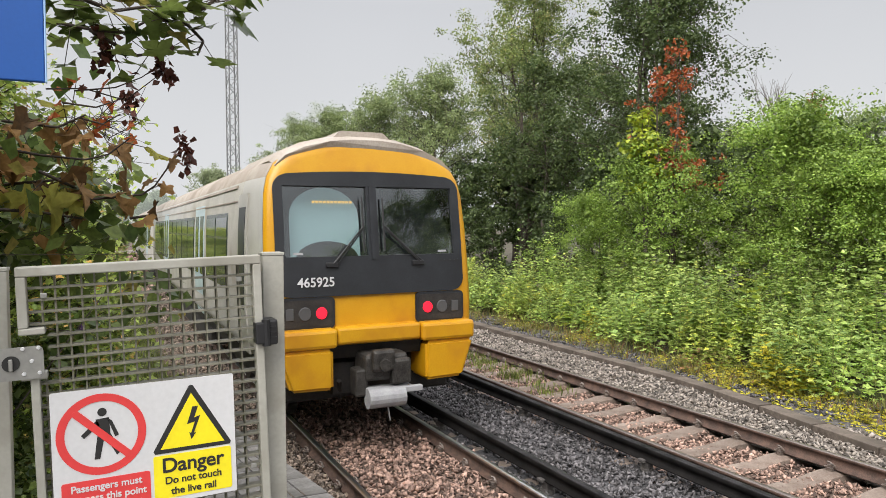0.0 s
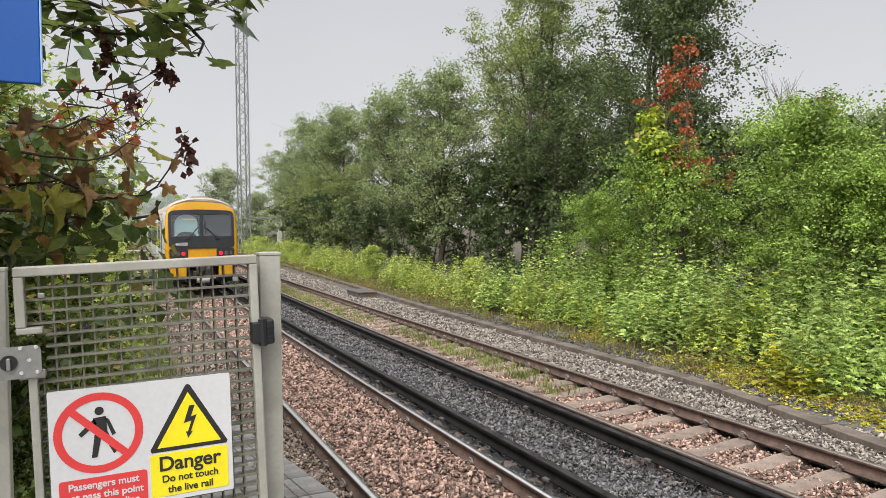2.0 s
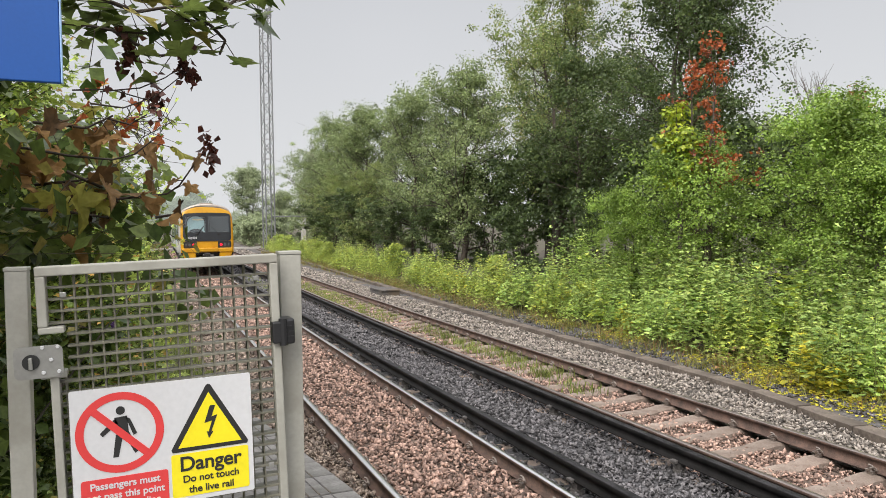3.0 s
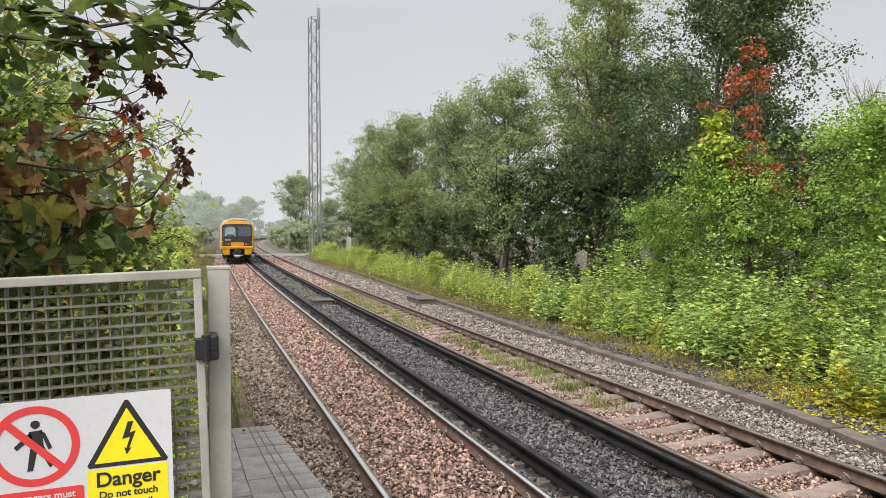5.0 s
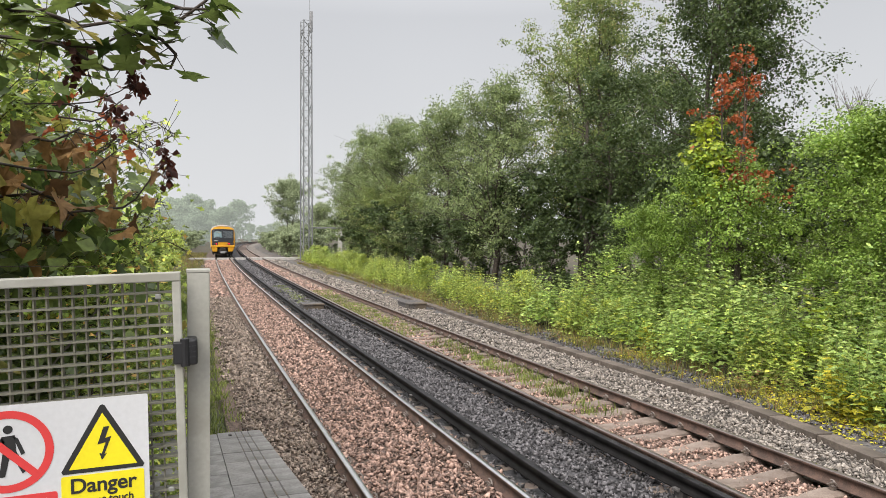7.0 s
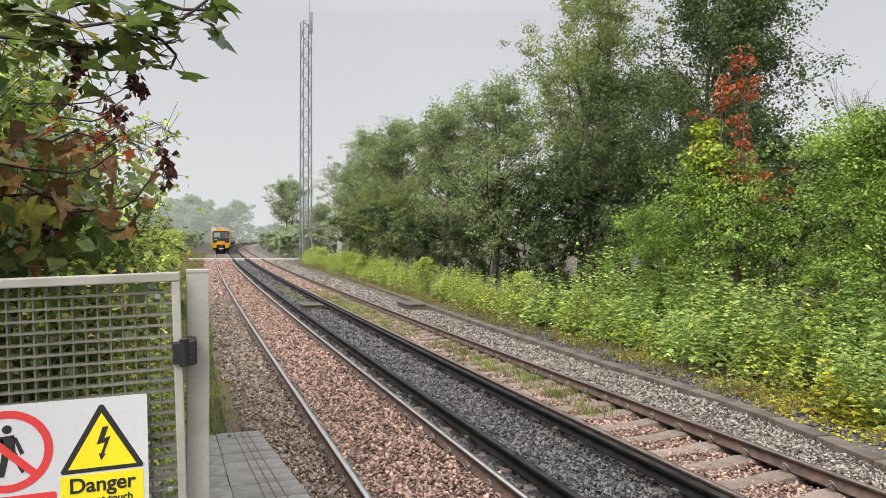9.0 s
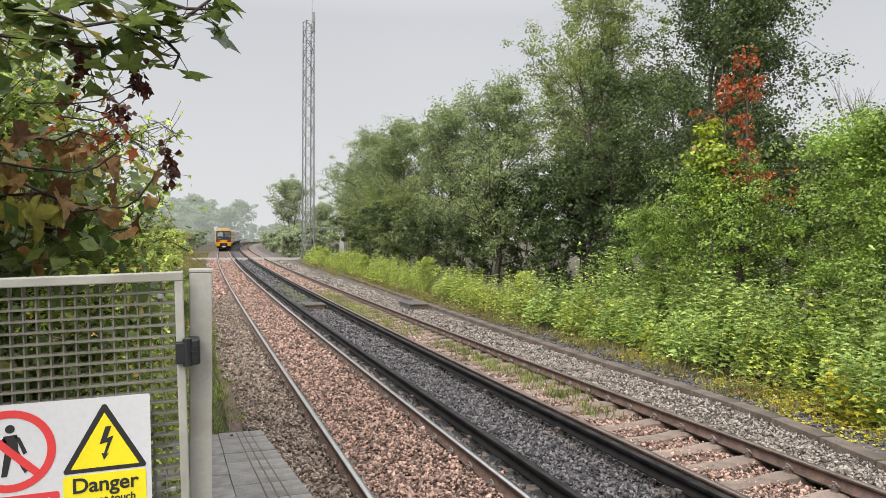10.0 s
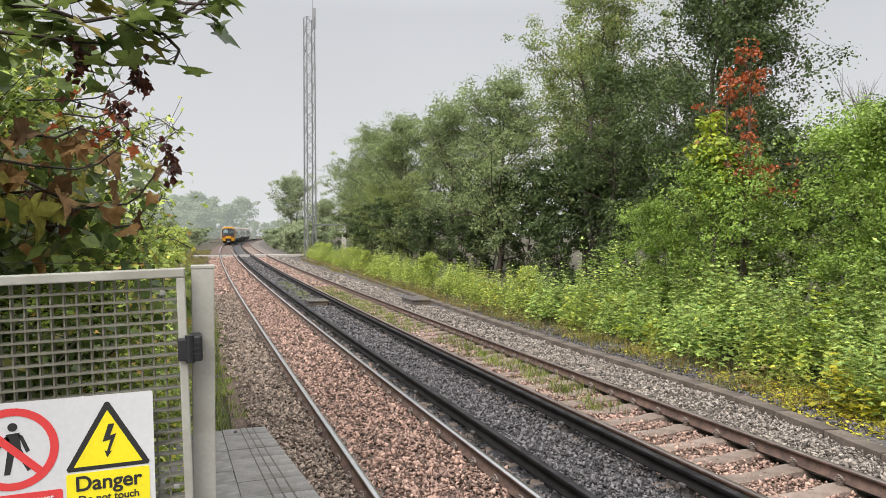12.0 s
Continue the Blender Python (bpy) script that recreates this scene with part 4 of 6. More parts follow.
def cab_end(t):
    """The yellow cab end with its black screen surround, lamps, bumper and coupler."""
    bm = bmesh.new()
    rings = []
    for inset, y in ((0.13, 0.0), (0.085, 0.006), (0.045, 0.022), (0.018, 0.048), (0.004, 0.085)):
        rings.append([(x, y + rake(z), z) for x, z in side_profile(inset)])
    rows = loft(bm, rings)
    front = rows[0]
    k = len(front)
    for i in range(k // 2):
        a, b = front[i], front[i + 1]
        if 2.0 < (a.co.z + b.co.z) / 2 < 3.1:
            continue
        c, d = front[k - 2 - i], front[k - 1 - i]
        if len({a, b, c, d}) == 4:
            bm.faces.new((a, b, c, d))
        elif len({a, b, c, d}) == 3:
            bm.faces.new(list(dict.fromkeys((a, b, c, d))))
    bmesh.ops.recalc_face_normals(bm, faces=bm.faces)
    for f in bm.faces:
        f.smooth = True
        f.material_index = 1 if all(v.co.z > 3.60 for v in f.verts) else (2 if all(v.co.z < 1.2 for v in f.verts) else 0)
    me = bpy.data.meshes.new("cab_front")
    bm.to_mesh(me)
    bm.free()
    me.materials.append(M_CAB_YELLOW)
    me.materials.append(M_ROOF)
    me.materials.append(M_UNDER)
    part("cab_front", me, None, t, "yellow painted cab front")
    # white shell and beige roof dome behind it
    bm = bmesh.new()
    rows = loft(bm, [[(x * (1 - 0.048 * (1 - f) ** 1.6), 0.086 + rake(z) * (1 - f) + 1.22 * f, z) for x, z in side_profile(0.0)] for f in (0, 0.2, 0.45, 0.7, 1.0)])
    for f in bm.faces:
        f.material_index = 1 if all(v.co.z > 3.18 for v in f.verts) else 0
        f.smooth = True
    me = bpy.data.meshes.new("cab_shell")
    bm.to_mesh(me)
    bm.free()
    me.materials.append(M_BODY)
    me.materials.append(M_ROOF)
    part("cab_shell", me, None, t)
    bm = bmesh.new()
    dome = [(1.24, 3.37), (1.10, 3.50), (0.84, 3.61), (0.5, 3.69), (0.2, 3.72), (-0.2, 3.72), (-0.5, 3.69), (-0.84, 3.61), (-1.10, 3.50), (-1.24, 3.37), (-0.9, 3.3), (0.9, 3.3)]
    a = [bm.verts.new((x * 0.99, 0.25 if z > 3.35 else 0.40, z - 0.05)) for x, z in dome]
    b = [bm.verts.new((x, 0.50, z + 0.025)) for x, z in dome]
    c = [bm.verts.new((x, 2.6, z + 0.025)) for x, z in dome]
    for p, q in ((a, b), (b, c)):
        for i in range(len(dome)):
            j = (i + 1) % len(dome)
            bm.faces.new((p[i], p[j], q[j], q[i]))
    bm.faces.new(a[::-1])
    bm.faces.new(c)
    bmesh.ops.recalc_face_normals(bm, faces=bm.faces)
    dome_ob = part("roof_dome", bm, M_ROOF, t, "dusty beige roof dome with a hatch")
    bm = bmesh.new()
    prism(bm, [(-0.42, 3.70), (0.42, 3.70), (0.30, 3.80), (-0.30, 3.80)], 0.46, 1.4)
    part("roof_hatch", bm, M_ROOF, dome_ob)

    # black surround with two screens
    def plate(name, outline, mat, d0, d1, parent=t, label=""):
        b = bmesh.new()
        prism(b, outline, d0, d1, rake)
        return part(name, b, mat, parent, label)

    def framed(name, x0, z0, x1, z1, r, holes, mat):
        """A plate with rounded outline and openings, built of strips."""
        b = bmesh.new()
        xs = sorted({x0, x1, *np.linspace(x0, x1, 25).tolist(), x0 + 0.012, x0 + 0.03, x0 + 0.06, x1 - 0.06, x1 - 0.03, x1 - 0.012, *(h[0] for h in holes), *(h[2] for h in holes)})
        zs = sorted({z0, z1, *np.linspace(z0, z1, 13).tolist(), *(z1 - r * k / 8 for k in range(9)), *(z0 + r * k / 8 for k in range(9)), *(h[1] for h in holes), *(h[3] for h in holes)})
        for i in range(len(xs) - 1):
            for j in range(len(zs) - 1):
                mx, mz = (xs[i] + xs[i + 1]) / 2, (zs[j] + zs[j + 1]) / 2
                if any(h[0] < mx < h[2] and h[1] < mz < h[3] for h in holes):
                    continue
                vs = []
                for xx, zz in ((xs[i], zs[j]), (xs[i + 1], zs[j]), (xs[i + 1], zs[j + 1]), (xs[i], zs[j + 1])):
                    d = max(0.0, zz - (z1 - r), (z0 + r) - zz)
                    pull = r - math.sqrt(max(r * r - d * d, 0))
                    xo = min(max(xx, x0 + pull), x1 - pull)
                    arch_up = 0.055 * (1 - (xo / 1.265) ** 2) * max(0.0, (zz - 3.085) / (z1 - 3.085))
                    vs.append(b.verts.new((xo, -0.032 + rake(zz) + 0.012 * (abs(xo) / 1.2) ** 4, zz + arch_up)))
                if abs(vs[1].co.x - vs[0].co.x) + abs(vs[2].co.x - vs[3].co.x) > 0.001:
                    b.faces.new(vs)
        bmesh.ops.remove_doubles(b, verts=b.verts, dist=0.0005)
        g = bmesh.ops.extrude_face_region(b, geom=b.faces[:])
        bmesh.ops.translate(b, vec=(0, 0.05, 0), verts=[v for v in g["geom"] if isinstance(v, bmesh.types.BMVert)])
        bmesh.ops.recalc_face_normals(b, faces=b.faces)
        return part(name, b, mat, t, "charcoal windscreen surround")

    panes = [(-1.15, 2.24, -0.07, 3.085), (0.07, 2.24, 1.15, 3.085)]
    framed("screen_surround", -1.265, 1.77, 1.265, 3.215, 0.17, panes, M_CAB_BLACK)
    for x0, z0, x1, z1 in panes:
        ob = plate("windscreen", round_rect(x0 - 0.01, z0 - 0.01, x1 + 0.01, z1 + 0.01, 0.02, 2), M_SCREEN, 0.008, 0.014)
        ob.visible_shadow = False
    # the cab behind the glass: a dark sheet, a pale partition with an arched top that glows by its material, a desk
    # A flat dark sheet stands in for the unlit depth of the cab.
    plate("cab_lining", [(-1.22, 2.15), (1.22, 2.15), (1.20, 3.20), (-1.20, 3.20)], M_CAB_INSIDE, 0.24, 0.25)
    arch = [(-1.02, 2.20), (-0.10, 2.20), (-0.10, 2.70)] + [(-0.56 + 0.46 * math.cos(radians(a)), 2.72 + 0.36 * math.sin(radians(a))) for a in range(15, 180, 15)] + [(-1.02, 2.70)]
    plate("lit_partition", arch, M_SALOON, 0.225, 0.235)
    for i in range(11):
        plate("display_bar", [(-0.72 + 0.05 * i, 2.885), (-0.685 + 0.05 * i, 2.885), (-0.685 + 0.05 * i, 2.915), (-0.72 + 0.05 * i, 2.915)], M_AMBER, 0.21, 0.216)
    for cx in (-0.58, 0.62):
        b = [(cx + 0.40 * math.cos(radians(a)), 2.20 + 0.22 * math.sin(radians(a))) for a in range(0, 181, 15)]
        plate("desk_hood", b, M_CAB_INSIDE, 0.06, 0.13)
    for s, x in ((-1, -0.98), (1, 0.98)):
        plate("screen_label", [(x - 0.06, 2.265), (x + 0.06, 2.265), (x + 0.06, 2.29), (x - 0.06, 2.29)], M_SHROUD, 0.002, 0.006)
    plate("centre_pillar", [(-0.035, 2.2), (0.035, 2.2), (0.035, 3.1), (-0.035, 3.1)], M_CAB_BLACK, -0.05, -0.015)
    # wipers
    for s, base_x, tip_x in ((1, -0.55, -0.14), (-1, 0.62, 0.14)):
        bm = bmesh.new()
        a, b = Vector((base_x, -0.06 + rake(2.15), 2.15)), Vector((tip_x, -0.07 + rake(2.60), 2.60))
        tube(bm, a, b, 0.018, 0.012, 6)
        tube(bm, a + Vector((0.05, 0, 0)), b + Vector((0, 0, -0.03)), 0.010, 0.010, 6)
        box(bm, base_x - 0.10, -0.07 + rake(2.12), 2.11, base_x + 0.06, -0.01 + rake(2.12), 2.17, 0.01)
        w = part("wiper_arm", bm, M_BLACK, t)
        bm = bmesh.new()
        tube(bm, (tip_x, -0.05 + rake(2.30), 2.30), (tip_x, -0.05 + rake(2.95), 2.95), 0.014, 0.012, 6)
        part("wiper_blade", bm, M_BLACK, w)
    bm = bmesh.new()
    prism(bm, [(-1.22, 2.145), (1.22, 2.145), (1.22, 2.165), (-1.22, 2.165)], -0.028, -0.015, rake)
    part("trim_line", bm, M_BLACK, t)
    words("465925", 0.155, M_WHITE, t, Matrix.Translation((-0.78, -0.042 + rake(1.9), 1.89)), 1.02)
    # lamp clusters
    for s in (-1, 1):
        bm = bmesh.new()
        prism(bm, round_rect(min(s * 0.55, s * 1.25), 1.39, max(s * 0.55, s * 1.25), 1.765, 0.06, 4), -0.022, 0.05)
        lamp = part("lamp_cluster", bm, M_CAB_BLACK, t, "black lamp cluster with red tail lamp")
        bm = bmesh.new()
        prism(bm, round_rect(min(s * 0.58, s * 1.22), 1.42, max(s * 0.58, s * 1.22), 1.735, 0.04, 4), -0.027, -0.021)
        part("lamp_recess", bm, M_UNDER, lamp)
        for x, r, mat, name in ((0.72, 0.072, M_TAIL, "tail_lamp"), (0.93, 0.082, M_LENS, "headlamp")):
            bm = bmesh.new()
            tube(bm, (s * x, -0.04, 1.575), (s * x, -0.026, 1.575), r * 0.9, r, 20)
            part(name, bm, mat, lamp)
        bm = bmesh.new()
        box(bm, min(s * 1.07, s * 1.17), -0.036, 1.505, max(s * 1.07, s * 1.17), -0.026, 1.645, 0.008)
        part("marker_lamp", bm, M_LENS, lamp)
    # bumper beam and fairings, in yellow
    bm = bmesh.new()
    box(bm, -0.56, -0.16, 1.20, 0.56, 0.2, 1.405, 0.035)
    part("bumper_beam", bm, M_CAB_YELLOW, t, "yellow bumper beam")
    for s in (-1, 1):
        bm = bmesh.new()
        box(bm, min(s * 0.565, s * 1.33), -0.20, 1.17, max(s * 0.565, s * 1.33), 0.3, 1.40, 0.045)
        part("fairing_cap", bm, M_CAB_YELLOW, t)
        bm = bmesh.new()
        prism(bm, [(s * 0.62, 0.68), (s * 1.15, 0.69), (s * 1.32, 1.165), (s * 0.62, 1.165)], -0.19, 0.35)
        bmesh.ops.bevel(bm, geom=bm.edges[:], offset=0.04, segments=3, affect="EDGES")
        part("fairing", bm, M_CAB_YELLOW, t, "yellow fairing below the lamps")
    bm = bmesh.new()
    box(bm, -1.2, 0.36, 0.45, 1.2, 1.3, 1.02, 0.03)
    box(bm, -0.55, 0.1, 0.55, -0.25, 0.5, 0.95, 0.02)
    tube(bm, (-0.5, 0.0, 0.75), (-0.42, 0.2, 0.5), 0.03, 0.03, 6)
    tube(bm, (0.45, 0.0, 0.8), (0.5, 0.2, 0.5), 0.03, 0.03, 6)
    part("buffer_frame", bm, M_UNDER, t)
    # automatic coupler
    bm = bmesh.new()
    box(bm, -0.27, -0.34, 0.60, 0.30, 0.1, 0.92, 0.05)
    box(bm, -0.20, -0.42, 0.72, 0.10, -0.30, 0.98, 0.04)
    box(bm, 0.05, -0.40, 0.55, 0.32, -0.28, 0.86, 0.04)
    tube(bm, (-0.05, -0.46, 0.80), (-0.05, -0.36, 0.80), 0.07, 0.09, 12)
    tube(bm, (0, 0.0, 0.72), (0, 1.0, 0.72), 0.13, 0.13, 10)
    box(bm, -0.38, -0.30, 0.42, -0.22, -0.05, 0.75, 0.03)
    bmesh.ops.translate(bm, vec=(0, 0, 0.17), verts=bm.verts)
    coupler = part("coupler", bm, M_COUPLER, t, "greasy grey steel coupler")
    bm = bmesh.new()
    tube(bm, (-0.26, -0.36, 0.44), (0.22, -0.36, 0.44), 0.12, 0.12, 16)
    box(bm, -0.26, -0.36, 0.47, 0.34, -0.2, 0.56, 0.02)
    box(bm, 0.18, -0.42, 0.48, 0.46, -0.34, 0.55, 0.01)
    bmesh.ops.translate(bm, vec=(0, 0, 0.14), verts=bm.verts)
    part("electric_head", bm, M_SHROUD, coupler, "pale grey electrical coupling cover")
    bm = bmesh.new()
    tube(bm, (0.0, -0.38, 0.33), (0.03, -0.38, 0.16), 0.012, 0.008, 6)
    bmesh.ops.translate(bm, vec=(0, 0, 0.14), verts=bm.verts)
    part("loose_strap", bm, M_SHROUD, coupler)


LAST_CAR = carriage("yellow-ended off-white suburban train carriage with cab and tail lamps", True)
CAR_B = carriage("off-white suburban train carriage with dark window bands", False)
CARS = [LAST_CAR, CAR_B, copy_thing(CAR_B, pose(0, 0, 0)), copy_thing(CAR_B, pose(0, 0, 0))]


def tail_at(s):
    """How far along the line the train's near end is at s seconds: it draws away, gaining speed."""
    return 8.13 + 9.929 * s + 0.1069 * s ** 2 + 0.00391 * s ** 3


def car_pose(y):
    a, b = on_line(0, y + 2.9), on_line(0, y + 17.0)
    d = b - a
    o = a - d.normalized() * 2.9
    return Matrix.Translation(o) @ pose(0, 0, 0, math.degrees(math.atan2(d.z, d.y)), 0, -math.degrees(math.atan2(d.x, d.y)))


def motions():
    for i, car in enumerate(CARS):
        walk(car, [(0.5 * k, car_pose(tail_at(0.5 * k) + 20.1 * i)) for k in range(25)])


# ---- plants ----
KITE = (np.array([(0, 0, 0), (0.42, 0.5, 0.10), (0, 1, 0.0), (-0.42, 0.5, 0.10)], dtype=float), np.array([(0, 1, 2), (0, 2, 3)]))
LOBED = (np.array([(0, 0, 0), (0.30, -0.06, 0.03), (0.20, 0.20, 0.03), (0.56, 0.34, 0.02), (0.24, 0.48, 0.02), (0, 1.0, -0.08), (-0.24, 0.48, 0.02),
                   (-0.56, 0.34, 0.02), (-0.20, 0.20, 0.03), (-0.30, -0.06, 0.03), (0, 0.35, -0.02)], dtype=float),
         np.array([(0, 1, 10), (1, 2, 10), (2, 3, 10), (3, 4, 10), (4, 5, 10), (5, 6, 10), (6, 7, 10), (7, 8, 10), (8, 9, 10), (9, 0, 10)]))
# a sycamore leaf seen from near: five toothed lobes
_half = [(0.05, -0.04), (0.20, -0.16), (0.38, -0.15), (0.31, -0.03), (0.29, 0.09), (0.44, 0.13), (0.55, 0.22), (0.72, 0.34), (0.60, 0.41), (0.47, 0.45), (0.38, 0.55), (0.29, 0.50),
         (0.31, 0.64), (0.22, 0.76), (0.13, 0.88)]
_ring = [(0, 0)] + _half + [(0, 1.1)] + [(-x, y) for x, y in _half[::-1]]
MAPLE = (np.array([(x, y, 0.14 * abs(x) - 0.20 * y * y) for x, y in _ring] + [(0, 0.36, -0.03)], dtype=float),
         np.array([(i, (i + 1) % len(_ring), len(_ring)) for i in range(len(_ring))]))


# a withered leaf: narrow, folded along its rib and rolled at the tip
DRY = (np.array([(0.70 * x, y, 0.50 * abs(x) - 0.30 * y * y + 0.10 * math.sin(9 * y + 4 * x)) for x, y in _ring] + [(0, 0.36, -0.06)], dtype=float), MAPLE[1])


def leaves(name, centres, sizes, rng, shape, mat, up=0.6, droop=0.0, facing=None, curl_most=2.2):
    """Many leaves in one mesh: each turned at random, more or less face up, hanging by droop."""
    n = len(centres)
    v0, f0 = shape
    nrm = rng.normal(0, 1, (n, 3)) * (1 - up) + np.array([0, 0, up])
    if facing is not None:
        nrm = nrm * 0.6 + facing
    nrm /= np.linalg.norm(nrm, axis=1, keepdims=True) + 1e-9
    tip = rng.normal(0, 1, (n, 3))
    tip[:, 2] = tip[:, 2] * 0.4 - droop
    tip -= nrm * (tip * nrm).sum(1, keepdims=True)
    tip /= np.linalg.norm(tip, axis=1, keepdims=True) + 1e-9
    side = np.cross(tip, nrm)
    s = np.asarray(sizes).reshape(-1, 1, 1)
    curl = rng.uniform(0.3, curl_most, (n, 1, 1))
    v = (v0[None, :, 0:1] * side[:, None] + v0[None, :, 1:2] * tip[:, None] + v0[None, :, 2:3] * curl * nrm[:, None]) * s + np.asarray(centres)[:, None]
    f = (f0[None] + len(v0) * np.arange(n)[:, None, None]).reshape(-1, 3)
    return quick_mesh(name, v.reshape(-1, 3), f, mat)


def limbs_mesh(name, segs, mat, n=6):
    """Tapered limbs from (a, b, ra, rb), joined in one mesh."""
    V, F = [], []
    for a, b, ra, rb in segs:
        a, b = np.asarray(a, float), np.asarray(b, float)
        d = b - a
        d /= np.linalg.norm(d) + 1e-9
        u = np.cross(d, (0.3, 0.9, 0.2))
        u /= np.linalg.norm(u) + 1e-9
        w = np.cross(d, u)
        o = len(V)
        for c, r in ((a, ra), (b, rb)):
            for i in range(n):
                t = 2 * math.pi * i / n
                V.append(c + r * (u * math.cos(t) + w * math.sin(t)))
        for i in range(n):
            j = (i + 1) % n
            F.append((o + i, o + j, o + n + j, o + n + i))
    return quick_mesh(name, V, F, mat, True)


def tree(name, label, category, seed, height, radius, leaf_mat, leaf_size, count, low=0.12, limbs=42, spread=0.42, lean=0.0, group="trackside trees", bark=None, clump=0.5, shape=KITE, top_bias=0.5, gap=0.0, up=0.35, droop=0.2):
    """A trunk that forks into limbs and twigs, with leaves along the outer twigs."""
    rng = np.random.default_rng(seed)
    t = thing(name, label, category, group)
    segs, tips = [], []
    stems = rng.integers(1, 4)
    for s in range(stems):
        ang = rng.uniform(0, 2 * math.pi)
        off = np.array([math.cos(ang), math.sin(ang), 0]) * (0.0 if stems == 1 else radius * 0.32)
        pts = [np.array([0.15 * off[0], 0.15 * off[1], -0.3])]
        for i in range(1, 8):
            f = i / 7
            pts.append(off * f ** 0.8 + np.array([lean * f * height + rng.normal(0, 0.05 * radius), rng.normal(0, 0.05 * radius), height * 0.96 * f]))
        r0 = 0.018 * height / math.sqrt(stems)
        for i in range(7):
            segs.append((pts[i], pts[i + 1], r0 * (1 - i / 7.6), r0 * (1 - (i + 1) / 7.6)))
        for k in range(limbs // stems):
            f = low + (1 - low) * rng.uniform(0, 1) ** (1 - 0.4 * top_bias)
            j = min(int(f * 7), 6)
            a = pts[j] + (pts[j + 1] - pts[j]) * (f * 7 - j)
            prof = math.sin(math.pi * min(0.98, 0.16 + 0.80 * f)) ** 0.75
            L = radius * prof * rng.uniform(0.6, 1.12)
            az = rng.uniform(0, 2 * math.pi)
            el = rng.uniform(0.05, 0.6) + 0.45 * f
            d = np.array([math.cos(az) * math.cos(el), math.sin(az) * math.cos(el), math.sin(el)])
            d /= np.linalg.norm(d)
            b = a + d * L * 0.55
            c = b + (d + np.array([0, 0, 0.12]) + rng.normal(0, 0.22, 3)) * L * 0.5
            rl = r0 * 0.34 * (1.1 - f)
            segs += [(a, b, rl, rl * 0.6), (b, c, rl * 0.6, rl * 0.2)]
            for q in range(7):
                g = rng.uniform(0.2, 1)
                o = a + (b - a) * min(1, g * 2) if g < 0.5 else b + (c - b) * (g - 0.5) * 2
                e = o + rng.normal(0, 1, 3) * L * 0.24 + np.array([0, 0, 0.06 * L])
                segs.append((o, e, rl * 0.25, rl * 0.1))
                tips += [(o, e)] * 1
            tips.append((b, c))
    part("trunk", limbs_mesh("trunk", segs, bark or M_BARK, 3 if height < 6 or height > 11.9 and leaf_size > 0.3 else 5), None, t)
    tips = [tp for tp in tips if rng.uniform() > gap]
    # leaves sit in the shells of many small clumps along the twigs
    A, B = np.array([tp[0] for tp in tips]), np.array([tp[1] for tp in tips])
    m = max(8, count // (42 if count > 2000 else 14))
    pick = rng.integers(0, len(tips), m)
    heart = A[pick] + (B[pick] - A[pick]) * rng.uniform(0.2, 1.12, (m, 1)) + rng.normal(0, spread * 0.5, (m, 3))
    size = clump * rng.uniform(0.45, 1.25, m)
    own = rng.integers(0, m, count)
    way = rng.normal(0, 1, (count, 3)) + np.array([0, 0, 0.45])
    way /= np.linalg.norm(way, axis=1, keepdims=True)
    c = heart[own] + way * (size[own] * rng.uniform(0.35, 1.1, count))[:, None] * np.array([1.15, 1.15, 0.7])
    c[:, 2] = np.maximum(c[:, 2], 0.08)
    tagged(part("crown", leaves("crown", c, leaf_size * rng.uniform(0.6, 1.3, count), rng, shape, leaf_mat, up, droop, way * 0.7), None, t), kind="stuff")
    return t


PLACED, FIRST_SPOT = set(), []
PROTO = {
    "willow": tree("willow", "bushy grey-green willow beside the railway", "tree", 11, 11.3, 4.4, M_LEAF_SAGE, 0.115, 36000, 0.05, 64, 0.30, clump=0.55),
    "ash": tree("ash_tree", "tall dark green tree with forked trunk", "tree", 12, 13.0, 4.2, M_LEAF_DARK, 0.13, 26000, 0.22, 56, 0.30, gap=0.1, clump=0.6),
    "birch": tree("birch", "tall mid-green tree with light upper crown", "tree", 17, 14.2, 3.9, M_LEAF_MID, 0.10, 30000, 0.18, 60, 0.28, gap=0.22, clump=0.5),
    "oak": tree("oak_tree", "tall narrow dark green tree above the bushes", "tree", 18, 15.0, 3.2, M_LEAF_DARK, 0.105, 66000, 0.14, 100, 0.26, gap=0.0, clump=0.6),
    "thicket": tree("thicket_tree", "dense low green tree at the wood's edge", "tree", 14, 7.5, 3.2, M_LEAF_MID, 0.088, 30000, 0.04, 52, 0.25, clump=0.42),
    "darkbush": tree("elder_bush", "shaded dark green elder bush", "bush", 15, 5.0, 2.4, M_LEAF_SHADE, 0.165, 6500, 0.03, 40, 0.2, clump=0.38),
    "greenbush": tree("hazel_bush", "broad light green leafy bush", "bush", 16, 4.6, 2.4, M_LEAF_HAZEL, 0.068, 32000, 0.03, 54, 0.18, up=0.6, clump=0.36),
}


